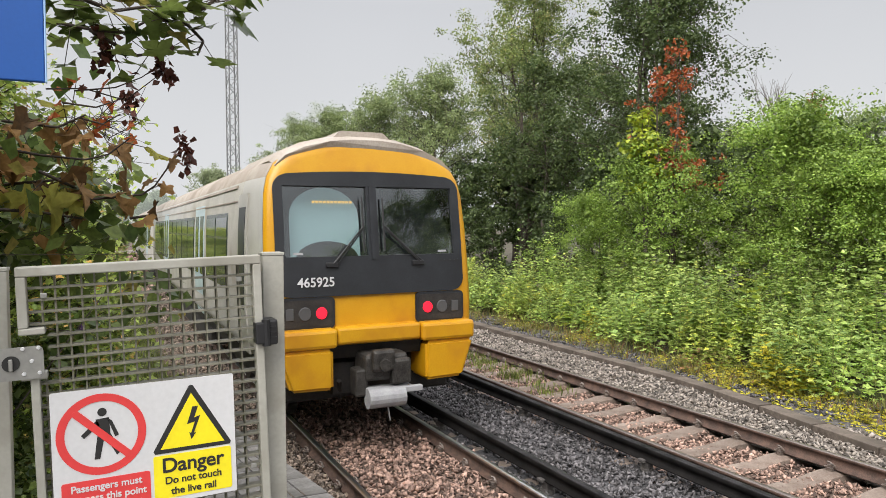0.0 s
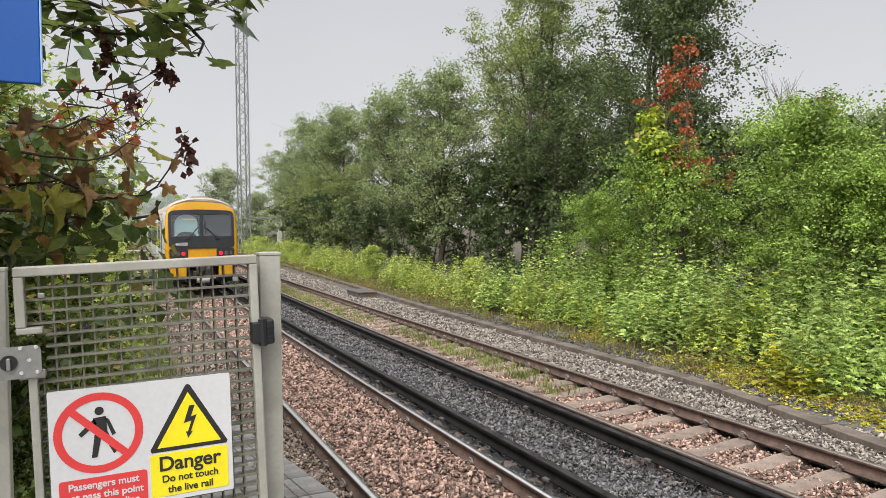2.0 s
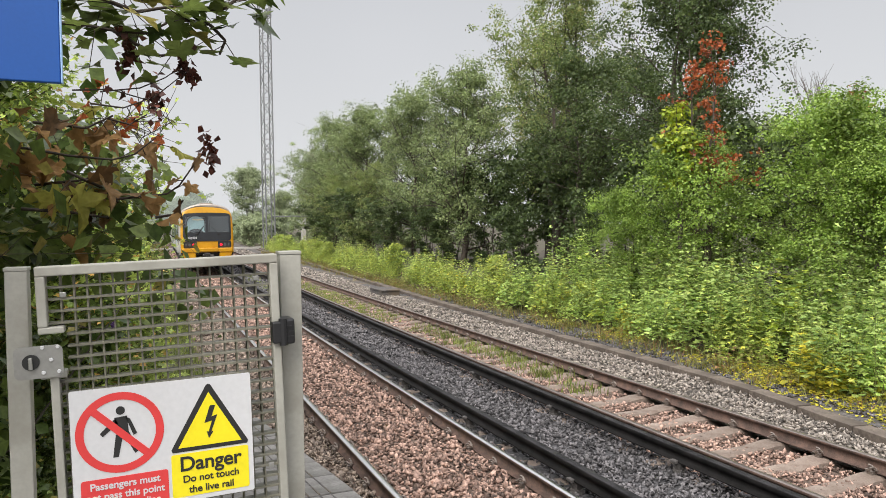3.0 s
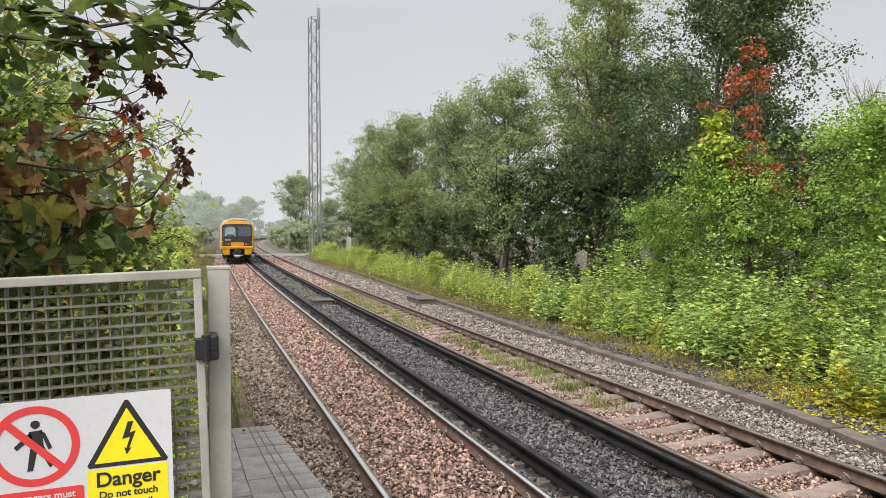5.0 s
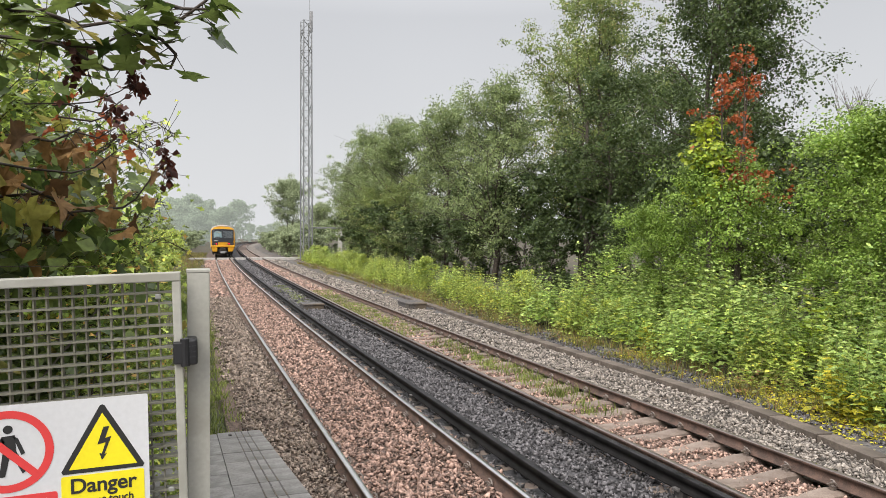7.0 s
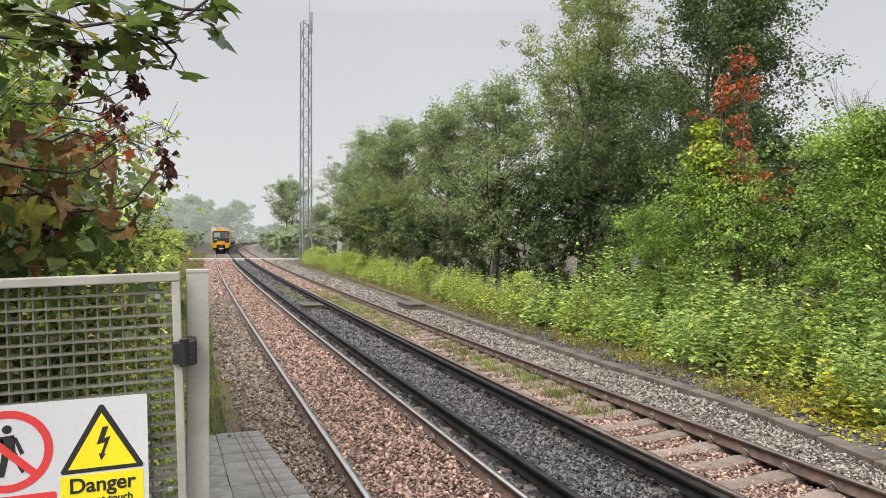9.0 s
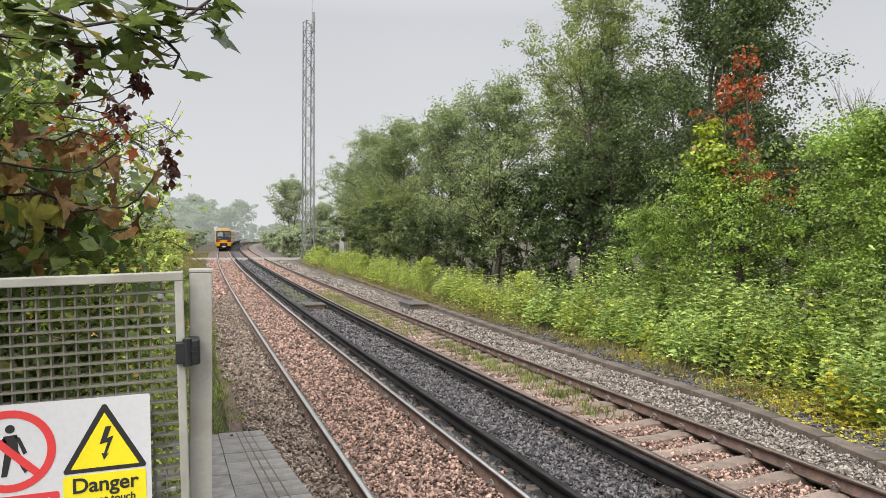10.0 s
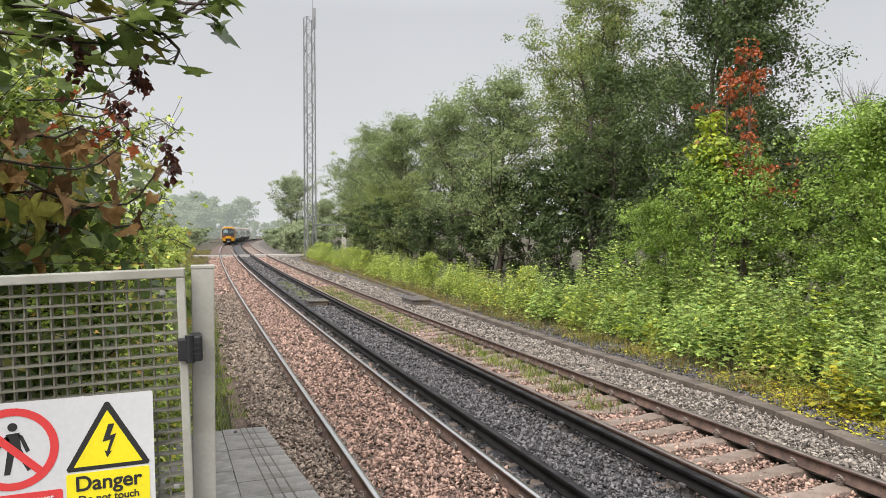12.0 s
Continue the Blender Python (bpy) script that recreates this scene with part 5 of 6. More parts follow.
def plant(kind, x, y, size=1.0, spin=0.0, z=None, along=True, label=""):
    """A copy of a grown plant at a place beside the line."""
    o = on_line(x, y, 0.0) if along else Vector((x, y, rise(y)))
    ground_z = o.z + (-0.30 + 0.05 * min(max(x - 6.4, 0), 6) if x > 6.4 else -0.2) if z is None else z
    m = Matrix.Translation((o.x, o.y, ground_z)) @ Matrix.Rotation(radians(spin), 4, "Z") @ Matrix.Scale(size, 4)
    if kind not in PLACED:
        PLACED.add(kind)
        FIRST_SPOT.append((PROTO[kind], m))
        return PROTO[kind]
    ob = copy_thing(PROTO[kind], m)
    return tagged(ob, label) if label else ob


TREES = [
    # kind, across, along, size, spin
    ("birch", 15.2, 29.0, 1.04, 0), ("oak", 14.9, 20.4, 1.0, 40), ("ash", 14.4, 25.0, 0.72, 200), ("birch", 19.0, 36, 0.95, 120), ("willow", 13.8, 37, 0.98, 10),
    ("willow", 13.6, 44.5, 0.98, 100), ("willow", 13.2, 53, 1.0, 190), ("willow", 12.8, 63, 1.02, 280), ("ash", 17.5, 48, 0.8, 60), ("ash", 17, 58, 0.75, 150),
    ("willow", 17.5, 77, 0.9, 30), ("thicket", 17.2, 21.8, 0.85, 140), ("thicket", 12.0, 49, 0.85, 170), ("thicket", 11.8, 58, 0.9, 250), ("ash", 21.5, 31, 0.85, 250), ("ash", 23, 41, 0.8, 20),
    ("thicket", 13.8, 67, 0.85, 320), ("thicket", 17.5, 16.0, 0.66, 80), ("thicket", 20.5, 17.0, 0.70, 200), ("willow", 17.5, 88, 0.85, 200), ("willow", 33.0, 24.0, 0.72, 60), ("willow", 30.0, 29.0, 0.7, 160),
    # the woods go on behind the place where one stands, and behind the platform
    ("willow", 11.5, -9.0, 0.95, 30), ("ash", 12.5, -18.0, 0.9, 70), ("willow", 12.0, -27.0, 1.0, 200), ("birch", 14.0, -38.0, 0.9, 10),
    ("thicket", -10.5, 6.0, 0.9, 20), ("thicket", -10.0, 11.5, 0.95, 130), ("thicket", -10.5, 17.0, 0.95, 250), ("ash", -13.0, 22.0, 0.6, 250),
]
for k, x, y, s, a in TREES:
    plant(k, x, y, s, a)
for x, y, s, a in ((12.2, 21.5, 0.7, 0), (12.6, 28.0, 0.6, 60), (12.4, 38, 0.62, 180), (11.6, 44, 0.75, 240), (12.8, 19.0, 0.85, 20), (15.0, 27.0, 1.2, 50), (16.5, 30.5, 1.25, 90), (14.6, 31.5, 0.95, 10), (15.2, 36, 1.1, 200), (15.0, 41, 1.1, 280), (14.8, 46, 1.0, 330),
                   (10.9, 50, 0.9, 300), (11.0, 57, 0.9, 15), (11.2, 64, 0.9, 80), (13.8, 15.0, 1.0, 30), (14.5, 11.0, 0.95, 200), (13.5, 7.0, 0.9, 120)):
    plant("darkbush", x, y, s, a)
for x, y, s, a in ((11.3, 14.5, 0.95, 0), (12.4, 11.6, 1.05, 70), (11.0, 10.2, 0.8, 140), (13.4, 9.2, 1.05, 210), (12.2, 6.8, 0.9, 300), (10.6, 17.0, 0.7, 45), (15.5, 13.2, 1.1, 25)):
    plant("greenbush", x, y, s, a)


def sapling(name, label, seed, stems, height, radius, mat, leaf, shape, per_stem):
    """A clump of thin upright shoots with tiers of flat leaves."""
    rng = np.random.default_rng(seed)
    t = thing(name, label, "saplings", "trackside saplings")
    segs, cs, ss = [], [], []
    for i in range(stems):
        a, r = rng.uniform(0, 2 * math.pi), radius * math.sqrt(rng.uniform())
        base = np.array([r * math.cos(a), r * math.sin(a), -0.1])
        h = height * rng.uniform(0.55, 1.08) * (1 - 0.35 * (r / radius) ** 2)
        top = base + np.array([rng.normal(0, 0.10) * h, rng.normal(0, 0.10) * h, h])
        segs.append((base, top, 0.006, 0.002))
        nodes = max(3, per_stem // 4)
        for k in range(nodes):
            f = 0.16 + 0.84 * (k + rng.uniform(0.2, 0.8)) / nodes
            p = base + (top - base) * f
            az = rng.uniform(0, 2 * math.pi)
            reach = 0.34 * (1.08 - f * 0.85) * (height / 2.0) ** 0.5
            for q in range(4):
                az += math.pi / 2 + rng.normal(0, 0.3)
                out = reach * rng.uniform(0.25, 1.0)
                cs.append(p + np.array([math.cos(az) * out, math.sin(az) * out, 0.10 * out + rng.normal(0, 0.015)]))
                ss.append(leaf * rng.uniform(0.55, 1.15) * (1.1 - 0.45 * f))
    tagged(part("stem", limbs_mesh("stems", segs, M_STEM, 4), None, t), kind="stuff")
    tagged(part("leaves", leaves("leaves", np.array(cs), np.array(ss), rng, shape, mat, 0.80, 0.10), None, t), kind="stuff")
    return t


PROTO["sap_near"] = sapling("sycamore_saplings", "green sycamore saplings crowding the trackside", 21, 26, 2.3, 0.95, M_LEAF_SAPLING, 0.155, LOBED, 52)
PROTO["sap_near_b"] = sapling("sycamore_saplings", "bright green sycamore saplings beside the cable trough", 22, 22, 1.9, 0.8, M_LEAF_BRIGHT, 0.145, LOBED, 48)
PROTO["sap_far"] = sapling("sycamore_saplings", "bright green saplings along the wood's edge", 23, 24, 2.0, 0.95, M_LEAF_BRIGHT, 0.15, KITE, 60)
PROTO["sap_dark"] = sapling("sycamore_saplings", "deeper green saplings behind the first row", 24, 26, 2.6, 1.1, M_LEAF_SAPLING, 0.16, KITE, 60)
PROTO["yellow"] = sapling("yellow_sapling", "yellow-leaved sycamore sapling at the trough", 25, 8, 1.35, 0.5, M_LEAF_YELLOW, 0.19, LOBED, 22)
PROTO["lime"] = sapling("lime_sapling", "tall sapling with lime-yellow top leaves", 26, 3, 3.3, 0.3, M_LEAF_LIME, 0.24, LOBED, 26)
PROTO["weeds"] = sapling("weed_clump", "dry brown and yellow weeds beside the trough", 27, 34, 0.75, 0.7, M_WEED, 0.12, KITE, 14)
PROTO["ground_ivy"] = sapling("low_yellow_weeds", "low yellow-green weeds spilling over the verge", 28, 90, 0.34, 0.75, M_LEAF_YELLOW, 0.10, KITE, 10)

_rng = random.Random(31)
y = 3.0
while y < 82:
    front = 8.15 + 0.006 * max(y - 14, 0) - (0.2 if y < 12 else 0)
    near = y < 20
    plant("sap_near_b" if near and _rng.random() < 0.5 else ("sap_near" if near else "sap_far"), front + _rng.uniform(-0.2, 0.35), y, _rng.uniform(0.5, 1.05) if not near else _rng.uniform(0.62, 1.1), _rng.uniform(0, 360))
    plant("sap_near" if near else "sap_dark", front + 1.15 + _rng.uniform(-0.3, 0.3), y + 0.5, _rng.uniform(0.85, 1.15) if near else _rng.uniform(0.5, 0.8), _rng.uniform(0, 360))
    if near:
        plant("sap_dark", front + 2.2 + _rng.uniform(-0.3, 0.3), y + 0.2, _rng.uniform(0.95, 1.2), _rng.uniform(0, 360))
    y += _rng.uniform(1.15, 1.9) if near else _rng.uniform(1.2, 2.6)
for y in [8, 10, 12.5, 14, 15.8, 17.2, 18.6, 20.2, 21.5, 23, 25, 27.5, 29, 31, 33.5, 36, 39, 42, 46, 50, 55, 60]:
    plant("weeds", 7.15 + 0.012 * max(y - 14, 0) + _rng.uniform(-0.3, 0.2), y, _rng.uniform(0.6, 1.1), _rng.uniform(0, 360))
VERGE = []
y = 17.0
while y < 80:
    VERGE.append((8.55 + 0.008 * max(y - 14, 0) + _rng.uniform(-0.25, 0.5), y, _rng.uniform(0.35, 0.6), _rng.uniform(0, 360)))
    y += _rng.uniform(4.0, 7.5)
for x, y, s in ((6.75, 6.2, 1.0), (6.95, 7.4, 1.0), (7.05, 8.6, 1.0), (6.9, 9.7, 0.85), (7.2, 10.8, 0.8), (7.4, 13.8, 0.9), (6.6, 5.2, 1.0), (7.35, 16.5, 0.8), (6.55, 7.0, 0.9), (6.7, 8.0, 1.0), (6.6, 9.0, 0.9), (6.5, 6.0, 0.9), (6.9, 11.8, 0.7), (7.4, 9.4, 1.0), (7.3, 7.9, 1.1)):
    plant("ground_ivy", x, y, s, _rng.uniform(0, 360))
for x, y, s in ((7.1, 8.3, 1.0), (6.95, 7.6, 0.7), (7.5, 6.0, 1.1), (7.2, 5.0, 1.0), (8.1, 14.4, 0.8), (8.4, 25.5, 1.0)):
    plant("yellow", x, y, s, _rng.uniform(0, 360))
for x, y, s in ((8.5, 10.0, 1.0), (9.0, 10.1, 0.85), (7.9, 15.2, 0.62), (8.6, 18.5, 0.7), (8.2, 12.5, 0.7)):
    plant("lime", x, y, s, _rng.uniform(0, 360))


def red_tree():
    """A dying sapling: rust-red leaves on thin forked stems, a lime branch beside it."""
    t = tree("dying_tree", "slender dying tree with rust-red leaves", "tree", 44, 7.6, 1.15, M_LEAF_RED, 0.10, 1500, 0.45, 34, 0.22, top_bias=0.0, up=0.1, droop=1.4, clump=0.20)
    t.matrix_basis = pose(10.85, 14.6, -0.1, 0, 0, 70)
    u = tree("maple_sapling", "lime-yellow young maple beside the dying tree", "tree", 45, 5.7, 0.8, M_LEAF_LIME, 0.14, 1000, 0.5, 18, 0.14, up=0.7, clump=0.28)
    u.matrix_basis = pose(10.5, 15.0, 0.2, 0, 0, 0)
    v = copy_thing(t, Matrix.Translation((16.2, 14.0, -0.1)) @ Matrix.Scale(0.86, 4))
    tagged(v, "thin dying tree with sparse red leaves")


red_tree()


def bare_tree(x, y, h, seed):
    rng = np.random.default_rng(seed)
    t = thing("bare_tree", "bare grey dead birch with fine twigs", "tree", at=pose(x, y, -0.1))
    segs = []

    def grow(a, d, L, r, depth):
        b = a + d * L
        segs.append((a, b, r, r * 0.6))
        if depth == 0:
            return
        for i in range(3 if depth > 1 else 5):
            nd = d + rng.normal(0, 0.30, 3) + np.array([0, 0, 0.16])
            grow(a + (b - a) * rng.uniform(0.4, 1.0), nd / np.linalg.norm(nd), L * rng.uniform(0.55, 0.80), max(r * 0.6, 0.007), depth - 1)

    grow(np.array([0, 0, -0.2]), np.array([0.03, 0, 1.0]), h * 0.36, 0.10, 5)
    part("trunk", limbs_mesh("trunk", segs, M_GREYTWIG, 4), None, t)


bare_tree(21.0, 19.8, 11.5, 5)


# ---- the near side: hedge, overhanging sycamore and weeds ----
PROTO["hedge"] = tree("hedge_bush", "dense green hedge bush beside the platform", "bush", 51, 3.6, 1.5, M_LEAF_NEAR, 0.10, 10000, 0.03, 46, 0.16, up=0.5, clump=0.26)
PROTO["lighthedge"] = tree("hedge_bush", "light green leafy bush on the trackside verge", "bush", 52, 2.6, 1.3, M_LEAF_BRIGHT, 0.105, 4800, 0.03, 40, 0.15, up=0.5, clump=0.24)
for x, y, s, a in VERGE:
    plant("lighthedge", x, y, s, a)
for k, x, y, s, a in (("hedge", -5.2, 4.2, 1.15, 0), ("hedge", -4.6, 6.4, 0.95, 70), ("hedge", -6.4, 6.0, 1.3, 120), ("hedge", -4.3, 8.8, 0.8, 140), ("hedge", -5.6, 9.5, 1.1, 220),
                      ("lighthedge", -4.2, 11.6, 0.85, 210), ("lighthedge", -4.0, 14.6, 0.9, 20), ("lighthedge", -4.0, 17.6, 0.95, 280), ("hedge", -5.6, 13.2, 1.0, 320),
                      ("lighthedge", -3.9, 21, 0.9, 350), ("lighthedge", -4.1, 25, 1.0, 60), ("hedge", -5.9, 18, 1.0, 25), ("lighthedge", -4.3, 30, 1.0, 130), ("lighthedge", -4.5, 36, 1.0, 200),
                      ("lighthedge", -4.6, 43, 1.05, 260), ("lighthedge", -4.8, 51, 1.1, 10), ("lighthedge", -4.8, 60, 1.1, 100), ("lighthedge", -4.6, 70, 1.1, 190), ("hedge", -7.2, 3.4, 1.5, 50), ("hedge", -4.7, 4.6, 1.12, 160), ("hedge", -5.5, 3.0, 1.3, 200), ("lighthedge", -3.0, 4.3, 0.42, 30), ("lighthedge", -2.95, 6.0, 0.40, 80), ("lighthedge", -3.0, 7.8, 0.42, 120), ("lighthedge", -2.9, 9.6, 0.40, 170), ("lighthedge", -3.1, 12.2, 0.5, 10), ("hedge", -3.35, 3.4, 0.42, 60), ("hedge", -3.75, 6.6, 0.5, 10)):
    plant(k, x, y, s, a)


PROTO["bramble"] = sapling("bramble_patch", "leafy dark green weeds beside the ramp", 29, 48, 1.0, 0.8, M_LEAF_MAPLE, 0.105, LOBED, 32)
for x, y, s, a in ((-3.75, 4.6, 1.0, 10), (-3.6, 6.0, 1.1, 80), (-4.3, 5.6, 1.2, 150), (-3.75, 7.6, 1.0, 200), (-3.7, 9.2, 0.9, 290), (-3.55, 10.8, 0.7, 30), (-4.5, 7.4, 1.3, 100), (-3.9, 12.4, 0.8, 170),
                   (-3.6, 14.5, 0.6, 240), (-3.6, 16.8, 0.6, 310), (-4.4, 10.2, 1.1, 60)):
    plant("bramble", x, y, s, a)


def branch_leaves(name, label, paths, mat, size, per_m, seed, scatter=0.07, droop=0.9, up=0.35, thick=0.007, keys=None, curl=2.2, shape=MAPLE, out=1.0):
    """A branch of the overhanging sycamore: twigs along a few bends, with large toothed leaves."""
    rng = np.random.default_rng(seed)
    o = Vector((-2.434, 0.008, 2.587))
    t = thing(name, label, "branch", "overhanging branches", at=Matrix.Translation(o) @ Matrix.Scale(out, 4) @ Matrix.Translation(-o))
    segs, cs = [], []
    for pts in paths:
        pts = [np.array(p, float) for p in pts]
        for i, (a, b) in enumerate(zip(pts, pts[1:])):
            r = thick * (1 - 0.75 * i / len(pts))
            segs.append((a, b, r, r * 0.8))
            L = np.linalg.norm(b - a)
            for k in range(max(1, int(L * per_m))):
                p = a + (b - a) * rng.uniform()
                q = p + rng.normal(0, scatter, 3)
                if scatter < 0.15:
                    segs.append((p, q, 0.0018, 0.0012))
                cs.append(q)
    tagged(part("twig", limbs_mesh("twigs", segs, M_TWIG, 5), None, t), kind="stuff")
    cs = np.array(cs)
    tagged(part("leaves", leaves("leaves", cs, size * rng.uniform(0.55, 1.25, len(cs)), rng, shape, mat, up, droop, None, curl), None, t), kind="stuff")
    if keys:
        kc = np.concatenate([np.array(k) + rng.normal(0, 1, (46, 3)) * np.array([0.016, 0.016, 0.034]) for k in keys])
        sk = part("seed_keys", leaves("seed_keys", kc, 0.032 * rng.uniform(0.7, 1.2, len(kc)), rng, KITE, M_LEAF_CRIMSON, 0.1, 2.0), None, t, "hanging bunches of dark winged seeds")
        tagged(sk, kind="stuff")
    return t

GREEN = [
    [(-3.21, 2.9, 3.33), (-3.04, 2.6, 3.23), (-2.91, 2.6, 3.23), (-2.83, 2.6, 3.22), (-2.73, 2.6, 3.22), (-2.64, 2.6, 3.28), (-2.56, 2.6, 3.4)],
    [(-2.83, 2.6, 3.22), (-2.76, 2.6, 3.18), (-2.69, 2.6, 3.15), (-2.61, 2.6, 3.17)],
    [(-2.64, 2.6, 3.28), (-2.53, 2.6, 3.27), (-2.48, 2.6, 3.22), (-2.5, 2.6, 3.17)],
    [(-2.61, 2.6, 3.31), (-2.48, 2.6, 3.33), (-2.38, 2.6, 3.42), (-2.34, 2.6, 3.49)],
    [(-3.11, 2.65, 3.34), (-2.95, 2.65, 3.33), (-2.82, 2.65, 3.36), (-2.66, 2.65, 3.43)],
    [(-2.56, 2.6, 3.4), (-2.46, 2.6, 3.38), (-2.35, 2.6, 3.39)],
    [(-2.86, 2.5, 3.29), (-2.76, 2.5, 3.26), (-2.65, 2.5, 3.29)],
]
BROWN = [
    [(-3.25, 2.9, 2.87), (-3.07, 2.7, 2.84), (-2.95, 2.7, 2.82), (-2.82, 2.7, 2.81), (-2.75, 2.7, 2.83), (-2.68, 2.7, 2.89)],
    [(-2.95, 2.6, 2.76), (-2.85, 2.6, 2.71), (-2.8, 2.6, 2.66)],
    [(-3.07, 2.85, 2.73), (-2.93, 2.75, 2.74), (-2.82, 2.75, 2.77)],
    [(-3.1, 3.1, 2.98), (-2.91, 2.9, 2.94), (-2.82, 2.9, 2.99)],
    [(-3.08, 2.6, 2.64), (-2.95, 2.6, 2.63), (-2.83, 2.6, 2.61)],
]
OUTER = [
    [(-2.82, 2.6, 2.67), (-2.74, 2.6, 2.68), (-2.65, 2.6, 2.69), (-2.61, 2.6, 2.72), (-2.55, 2.6, 2.81), (-2.52, 2.6, 2.84)],
    [(-2.69, 2.6, 2.61), (-2.63, 2.6, 2.62), (-2.6, 2.6, 2.67)],
]
BARE = [
    [(-2.94, 2.6, 3.02), (-2.83, 2.6, 3.03), (-2.71, 2.6, 3.0), (-2.62, 2.6, 3.08), (-2.6, 2.6, 3.1)],
    [(-2.86, 2.6, 3.02), (-2.74, 2.6, 3.04), (-2.66, 2.6, 3.08), (-2.61, 2.6, 3.12)],
]
REDDISH = [
    [(-2.89, 2.9, 3.03), (-2.78, 2.9, 3.02), (-2.71, 2.9, 3.05)],
    [(-2.84, 2.9, 2.98), (-2.76, 2.9, 2.96), (-2.7, 2.9, 3.0)],
]
LIGHT = [
    [(-3.02, 4.2, 2.95), (-2.82, 4.2, 3.11), (-2.62, 4.2, 3.23), (-2.53, 4.2, 3.17)],
    [(-2.96, 4.2, 3.02), (-2.79, 4.2, 3.15), (-2.68, 4.2, 3.07), (-2.53, 4.2, 3.16)],
    [(-2.9, 4.4, 2.52), (-2.69, 4.4, 2.65), (-2.6, 4.4, 2.85), (-2.57, 4.4, 2.98)],
    [(-2.87, 5.0, 2.44), (-2.62, 5.0, 2.59), (-2.48, 5.0, 2.51)],
]

branch_leaves("sycamore_branch", "leafy green sycamore branch overhanging the platform", GREEN, M_LEAF_NEAR, 0.085, 46, 61, 0.05, 0.35, 0.78, 0.008, [(-2.61, 2.6, 3.13), (-2.79, 2.6, 3.17)], out=1.47)
branch_leaves("withered_branch", "sycamore branch with withered brown leaves", BROWN, M_LEAF_DEAD, 0.10, 30, 62, 0.05, 2.2, 0.05, 0.006, None, 1.6, DRY, out=1.62)
branch_leaves("withered_branch", "thin branch with a dark crimson seed bunch at its tip", OUTER, M_LEAF_DEAD, 0.070, 16, 63, 0.02, 2.0, 0.05, 0.005, [(-2.51, 2.6, 2.85)], 1.6, DRY, out=1.62)
branch_leaves("bare_twig", "thin arching bare twigs with reddish tips", BARE, M_LEAF_CRIMSON, 0.035, 2, 64, 0.01, 1.2, 0.1, 0.003, [(-2.69, 2.9, 3.06)], out=1.55)
branch_leaves("reddish_branch", "branch with rust-red turning leaves", REDDISH, M_LEAF_RED, 0.050, 42, 65, 0.05, 1.6, 0.1, 0.004, None, 1.6, DRY, out=1.65)
branch_leaves("sycamore_branch", "light green outer twigs against the sky", LIGHT, M_LEAF_BRIGHT, 0.032, 120, 67, 0.07, 0.4, 0.5, 0.004, out=1.95)


def leafy_bank():
    """A tall field maple behind the platform: many sprays of small leaves on twigs, its edge falling away towards the line."""
    rng = np.random.default_rng(68)
    o = Vector((-2.434, 0.008, 2.587))
    t = thing("field_maple", "tall dense green field maple behind the gate", "tree", "trackside trees", at=Matrix.Translation(o) @ Matrix.Scale(1.75, 4) @ Matrix.Translation(-o))
    edge_z, edge_x = [1.2, 2.0, 2.4, 2.65, 3.1, 3.33, 3.67, 4.2, 5.0], [-2.70, -2.62, -2.56, -2.68, -2.84, -2.99, -3.18, -3.5, -4.2]
    segs = [((-4.6, 5.4, 0.9), (-4.5, 5.3, 1.8), 0.08, 0.07), ((-4.5, 5.3, 1.8), (-4.4, 5.2, 4.4), 0.08, 0.03)]
    cs, ss = [], []
    for i in range(640):
        z = rng.uniform(1.5, 4.7)
        deep = rng.uniform(0, 1) ** 1.4 * 1.7
        e = float(np.interp(z, edge_z, edge_x)) - deep + rng.normal(0, 0.05)
        tip = np.array([e, 4.5 + rng.uniform(-0.35, 1.2) - 0.15 * deep, z])
        root = np.array([-4.5 + rng.normal(0, 0.1), 5.3, max(0.6, z - 0.7 - 0.3 * (e + 4.5))])
        mid_at = root + (tip - root) * 0.72 + np.array([0, 0, 0.05])
        segs += [(mid_at, tip, 0.004, 0.0015)]
        if i % 12 == 0:
            segs.append((root, mid_at, 0.014, 0.005))
        n = int(rng.integers(50, 85))
        f = rng.uniform(0.25, 1.05, (n, 1))
        cs.append(mid_at + (tip - mid_at) * f + rng.normal(0, 1, (n, 3)) * np.array([0.10, 0.10, 0.05]))
        ss.append(rng.uniform(0.026, 0.054, n))
    cs, ss = np.concatenate(cs), np.concatenate(ss)
    part("trunk", limbs_mesh("trunk", segs, M_TWIG, 5), None, t)
    tagged(part("crown", leaves("crown", cs, ss, rng, LOBED, M_LEAF_MAPLE, 0.62, 0.3), None, t), kind="stuff")


leafy_bank()


def trunk_near():
    """The stem from which the overhanging branches come, out of sight beside the platform."""
    t = thing("sycamore_tree", "brown sycamore stem rising behind the hedge", "tree")
    part("trunk", limbs_mesh("trunk", [((-4.4, 3.2, -0.2), (-4.3, 3.1, 1.8), 0.11, 0.09), ((-4.3, 3.1, 1.8), (-4.25, 3.0, 4.2), 0.09, 0.05),
                                       ((-4.3, 3.05, 2.4), (-3.75, 4.5, 3.0), 0.035, 0.02), ((-4.25, 3.0, 3.2), (-3.62, 4.1, 3.62), 0.035, 0.02)], M_BARK, 8), None, t)


trunk_near()


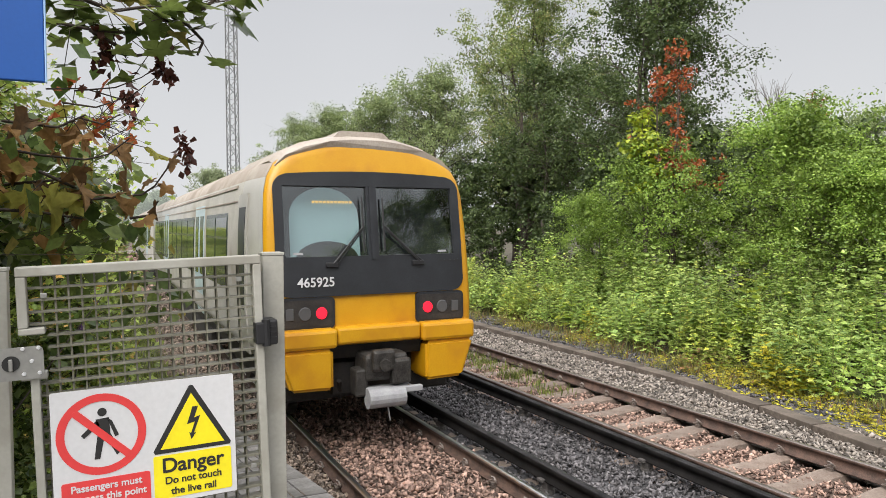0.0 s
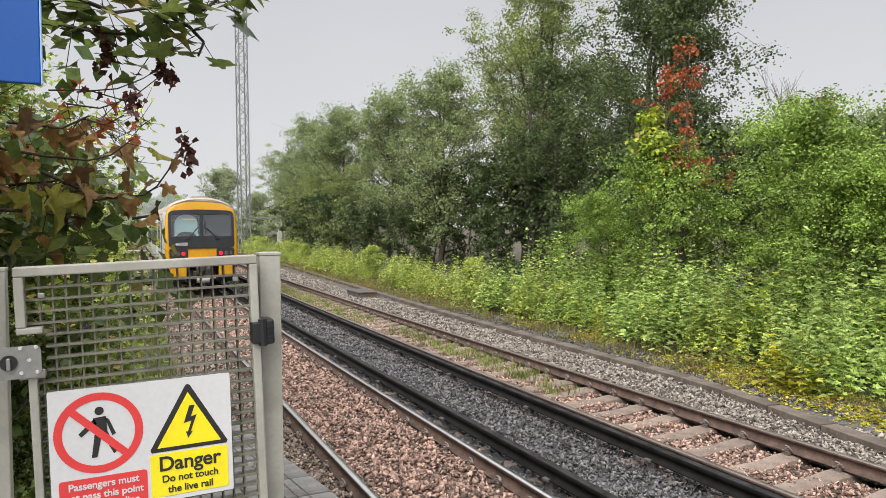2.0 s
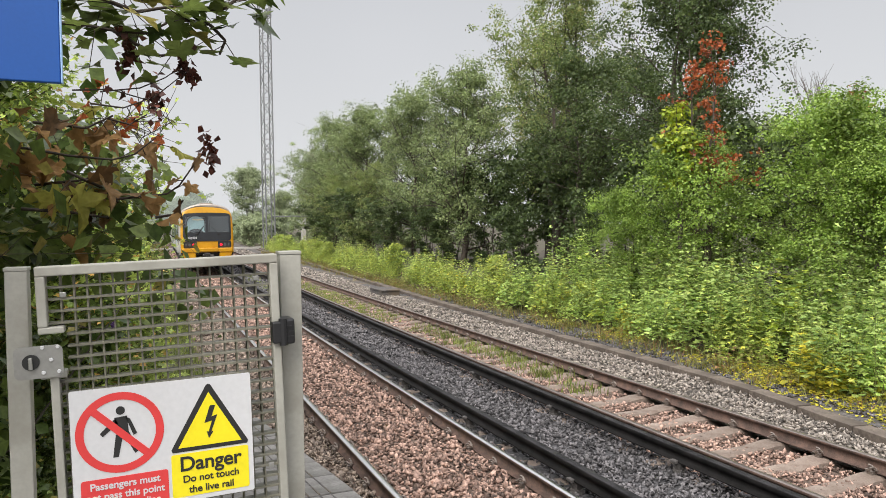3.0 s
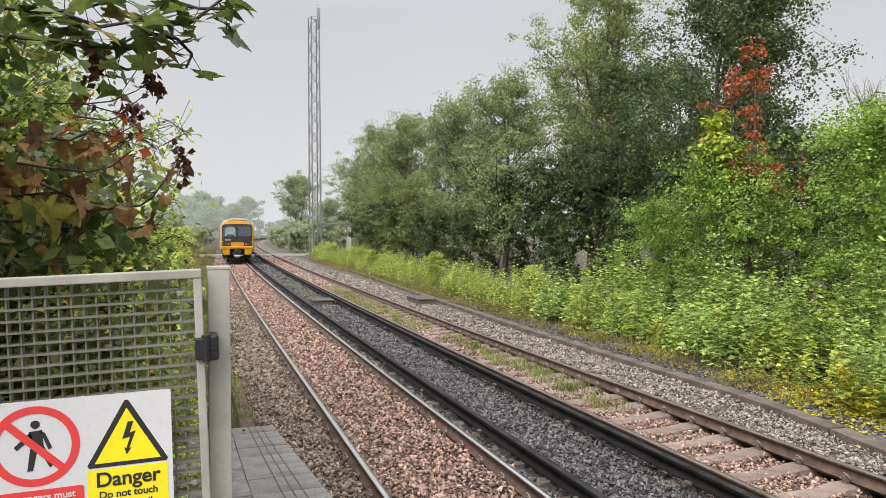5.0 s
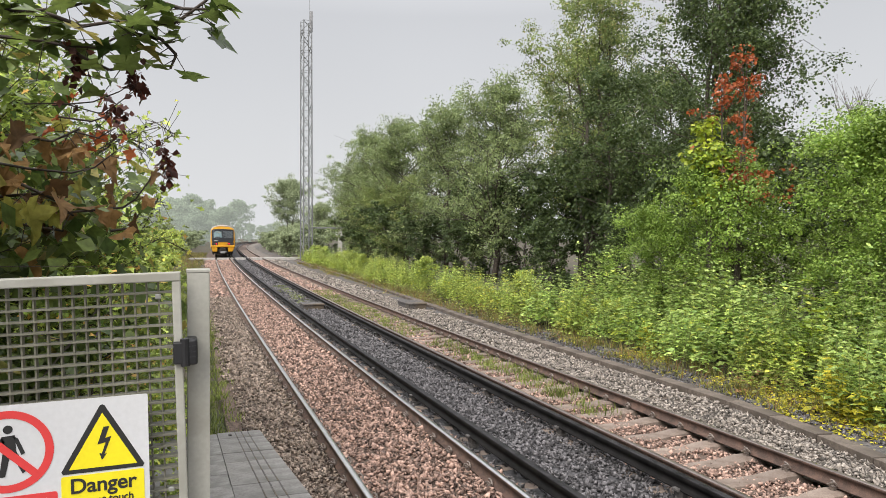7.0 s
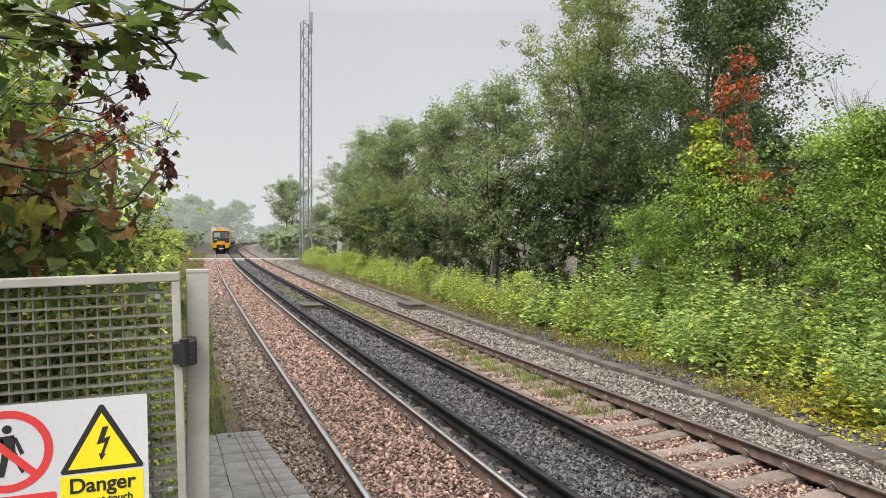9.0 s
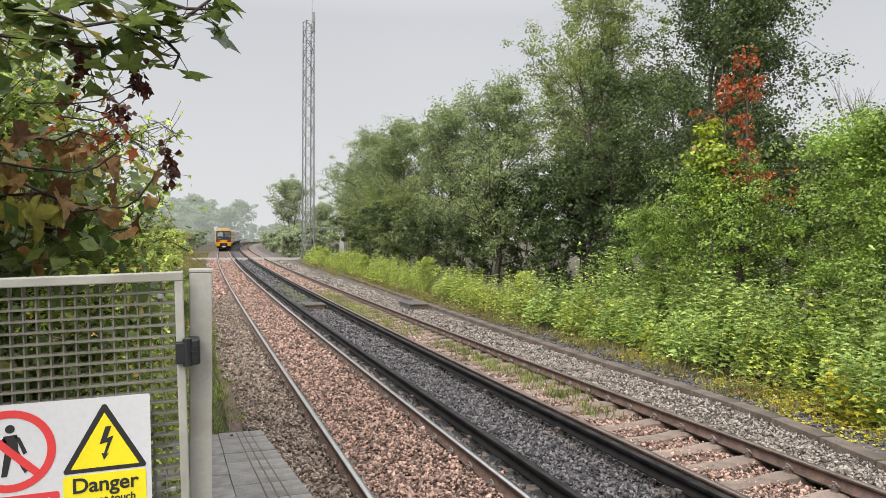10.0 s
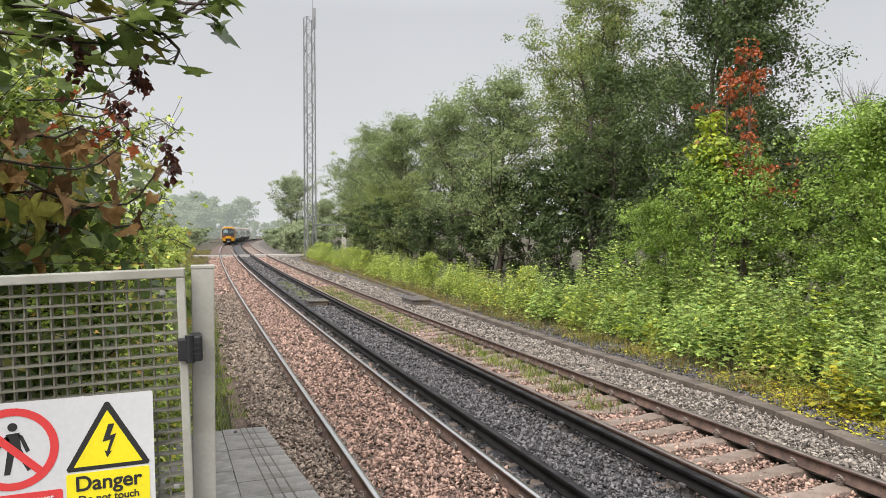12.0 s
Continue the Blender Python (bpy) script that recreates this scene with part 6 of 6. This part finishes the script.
def buddleia():
    t = thing("buddleia_flower", "purple buddleia flower spikes behind the gate", "flower")
    rng = np.random.default_rng(71)
    for x, y, z in ((-3.17, 6.5, 1.64), (-3.95, 6.8, 1.42)):
        n = 160
        f = rng.uniform(0, 1, n)
        c = np.array([x, y, z]) + np.stack([rng.normal(0, 1, n) * 0.02 * (1 - f), rng.normal(0, 1, n) * 0.02 * (1 - f), 0.16 * f], 1)
        part("flower_spike", leaves("flower_spike", c, 0.02 * rng.uniform(0.6, 1.2, n), rng, KITE, M_PURPLE, 0.1), None, t)
        part("stem", limbs_mesh("stem", [((x - 0.3, y + 0.4, -0.2), (x, y, z), 0.012, 0.004)], M_TWIG, 5), None, t)


buddleia()


def grass(name, label, x0, x1, y0, y1, n, h, mat, seed):
    """Blades of grass in tufts over a strip beside the line."""
    rng = np.random.default_rng(seed)
    tx, ty = rng.uniform(x0, x1, n // 12 + 1), rng.uniform(y0, y1, n // 12 + 1)
    k = rng.integers(0, len(tx), n)
    xs, ys = tx[k] + rng.normal(0, 0.10, n), ty[k] + rng.normal(0, 0.10, n)
    base = np.array([tuple(on_line(float(a), float(b), -0.21)) for a, b in zip(xs, ys)])
    hh = h * rng.uniform(0.4, 1.2, n)
    d = rng.normal(0, 0.35, (n, 2)) * hh[:, None]
    w = 0.006 + 0.004 * rng.uniform(0, 1, n)
    a = rng.uniform(0, math.pi, n)
    off = np.stack([np.cos(a) * w, np.sin(a) * w, 0 * w], 1)
    midp = base + np.stack([d[:, 0] * 0.35, d[:, 1] * 0.35, hh * 0.6], 1)
    tip = base + np.stack([d[:, 0], d[:, 1], hh], 1)
    v = np.stack([base - off, base + off, midp + off * 0.7, midp - off * 0.7, tip], 1).reshape(-1, 3)
    f = (np.array([(0, 1, 2), (0, 2, 3), (3, 2, 4)])[None] + 5 * np.arange(n)[:, None, None]).reshape(-1, 3)
    tagged(part(name, quick_mesh(name, v, f, mat), None), label, "grass", kind="stuff")


grass("verge_grass", "rough green grass on the near verge", -3.9, -2.0, 10.5, 60, 12000, 0.22, M_GRASS, 81)
grass("verge_grass", "pale rough grass on the verge farther along", -4.6, -2.0, 55, 110, 6000, 0.34, M_WEED, 87)
grass("verge_grass", "short green grass at the foot of the ramp", -2.5, -1.82, 9.0, 30, 3500, 0.13, M_GRASS, 88)
grass("track_weeds", "short green weeds between the farther rails", 2.95, 4.15, 19, 36, 5000, 0.10, M_GRASS, 82)
grass("track_weeds", "small green weeds along the dull rail", 3.5, 4.2, 9.5, 18, 1500, 0.14, M_GRASS, 83)
grass("track_weeds", "short green weeds between the tracks", 1.7, 2.3, 29, 40, 1500, 0.12, M_GRASS, 84)
grass("verge_grass", "yellowing grass behind the cable trough", 6.4, 7.6, 4, 11, 1300, 0.2, M_WEED, 85)
grass("verge_grass", "dry yellow grass behind the cable trough", 6.7, 8.0, 11, 70, 7000, 0.3, M_WEED, 86)


# ---- misty distance, its haze put into the leaf colours ----
def far_woods():
    rng = random.Random(91)
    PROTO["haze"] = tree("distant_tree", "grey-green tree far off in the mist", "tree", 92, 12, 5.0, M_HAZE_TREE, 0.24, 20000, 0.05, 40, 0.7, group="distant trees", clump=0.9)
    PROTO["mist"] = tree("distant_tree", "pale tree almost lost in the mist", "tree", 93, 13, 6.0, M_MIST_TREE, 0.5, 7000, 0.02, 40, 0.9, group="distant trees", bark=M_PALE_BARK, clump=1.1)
    PROTO["haze_bush"] = tree("distant_bush", "haze-paled bush beyond the foot crossing", "bush", 94, 3.4, 2.0, M_HAZE_TREE, 0.26, 2600, 0.02, 30, 0.3, group="distant bushes", clump=0.45)
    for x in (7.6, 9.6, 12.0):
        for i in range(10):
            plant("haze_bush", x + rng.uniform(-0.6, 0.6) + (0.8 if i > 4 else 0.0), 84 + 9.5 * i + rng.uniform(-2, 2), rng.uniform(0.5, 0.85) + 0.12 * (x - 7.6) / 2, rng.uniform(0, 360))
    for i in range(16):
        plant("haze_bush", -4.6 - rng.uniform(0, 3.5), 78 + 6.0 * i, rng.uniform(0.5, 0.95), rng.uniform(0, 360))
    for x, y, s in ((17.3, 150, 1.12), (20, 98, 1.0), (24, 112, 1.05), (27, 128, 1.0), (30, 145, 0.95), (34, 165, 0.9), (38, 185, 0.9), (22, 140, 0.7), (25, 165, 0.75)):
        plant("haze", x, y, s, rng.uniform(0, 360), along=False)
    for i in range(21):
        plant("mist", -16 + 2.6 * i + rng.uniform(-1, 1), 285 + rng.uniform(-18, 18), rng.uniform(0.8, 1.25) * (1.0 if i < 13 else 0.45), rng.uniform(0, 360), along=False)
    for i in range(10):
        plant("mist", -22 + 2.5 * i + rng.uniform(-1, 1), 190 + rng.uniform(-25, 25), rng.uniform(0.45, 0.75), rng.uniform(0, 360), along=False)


far_woods()
for grown, spot in FIRST_SPOT:
    grown.matrix_basis = spot
motions()
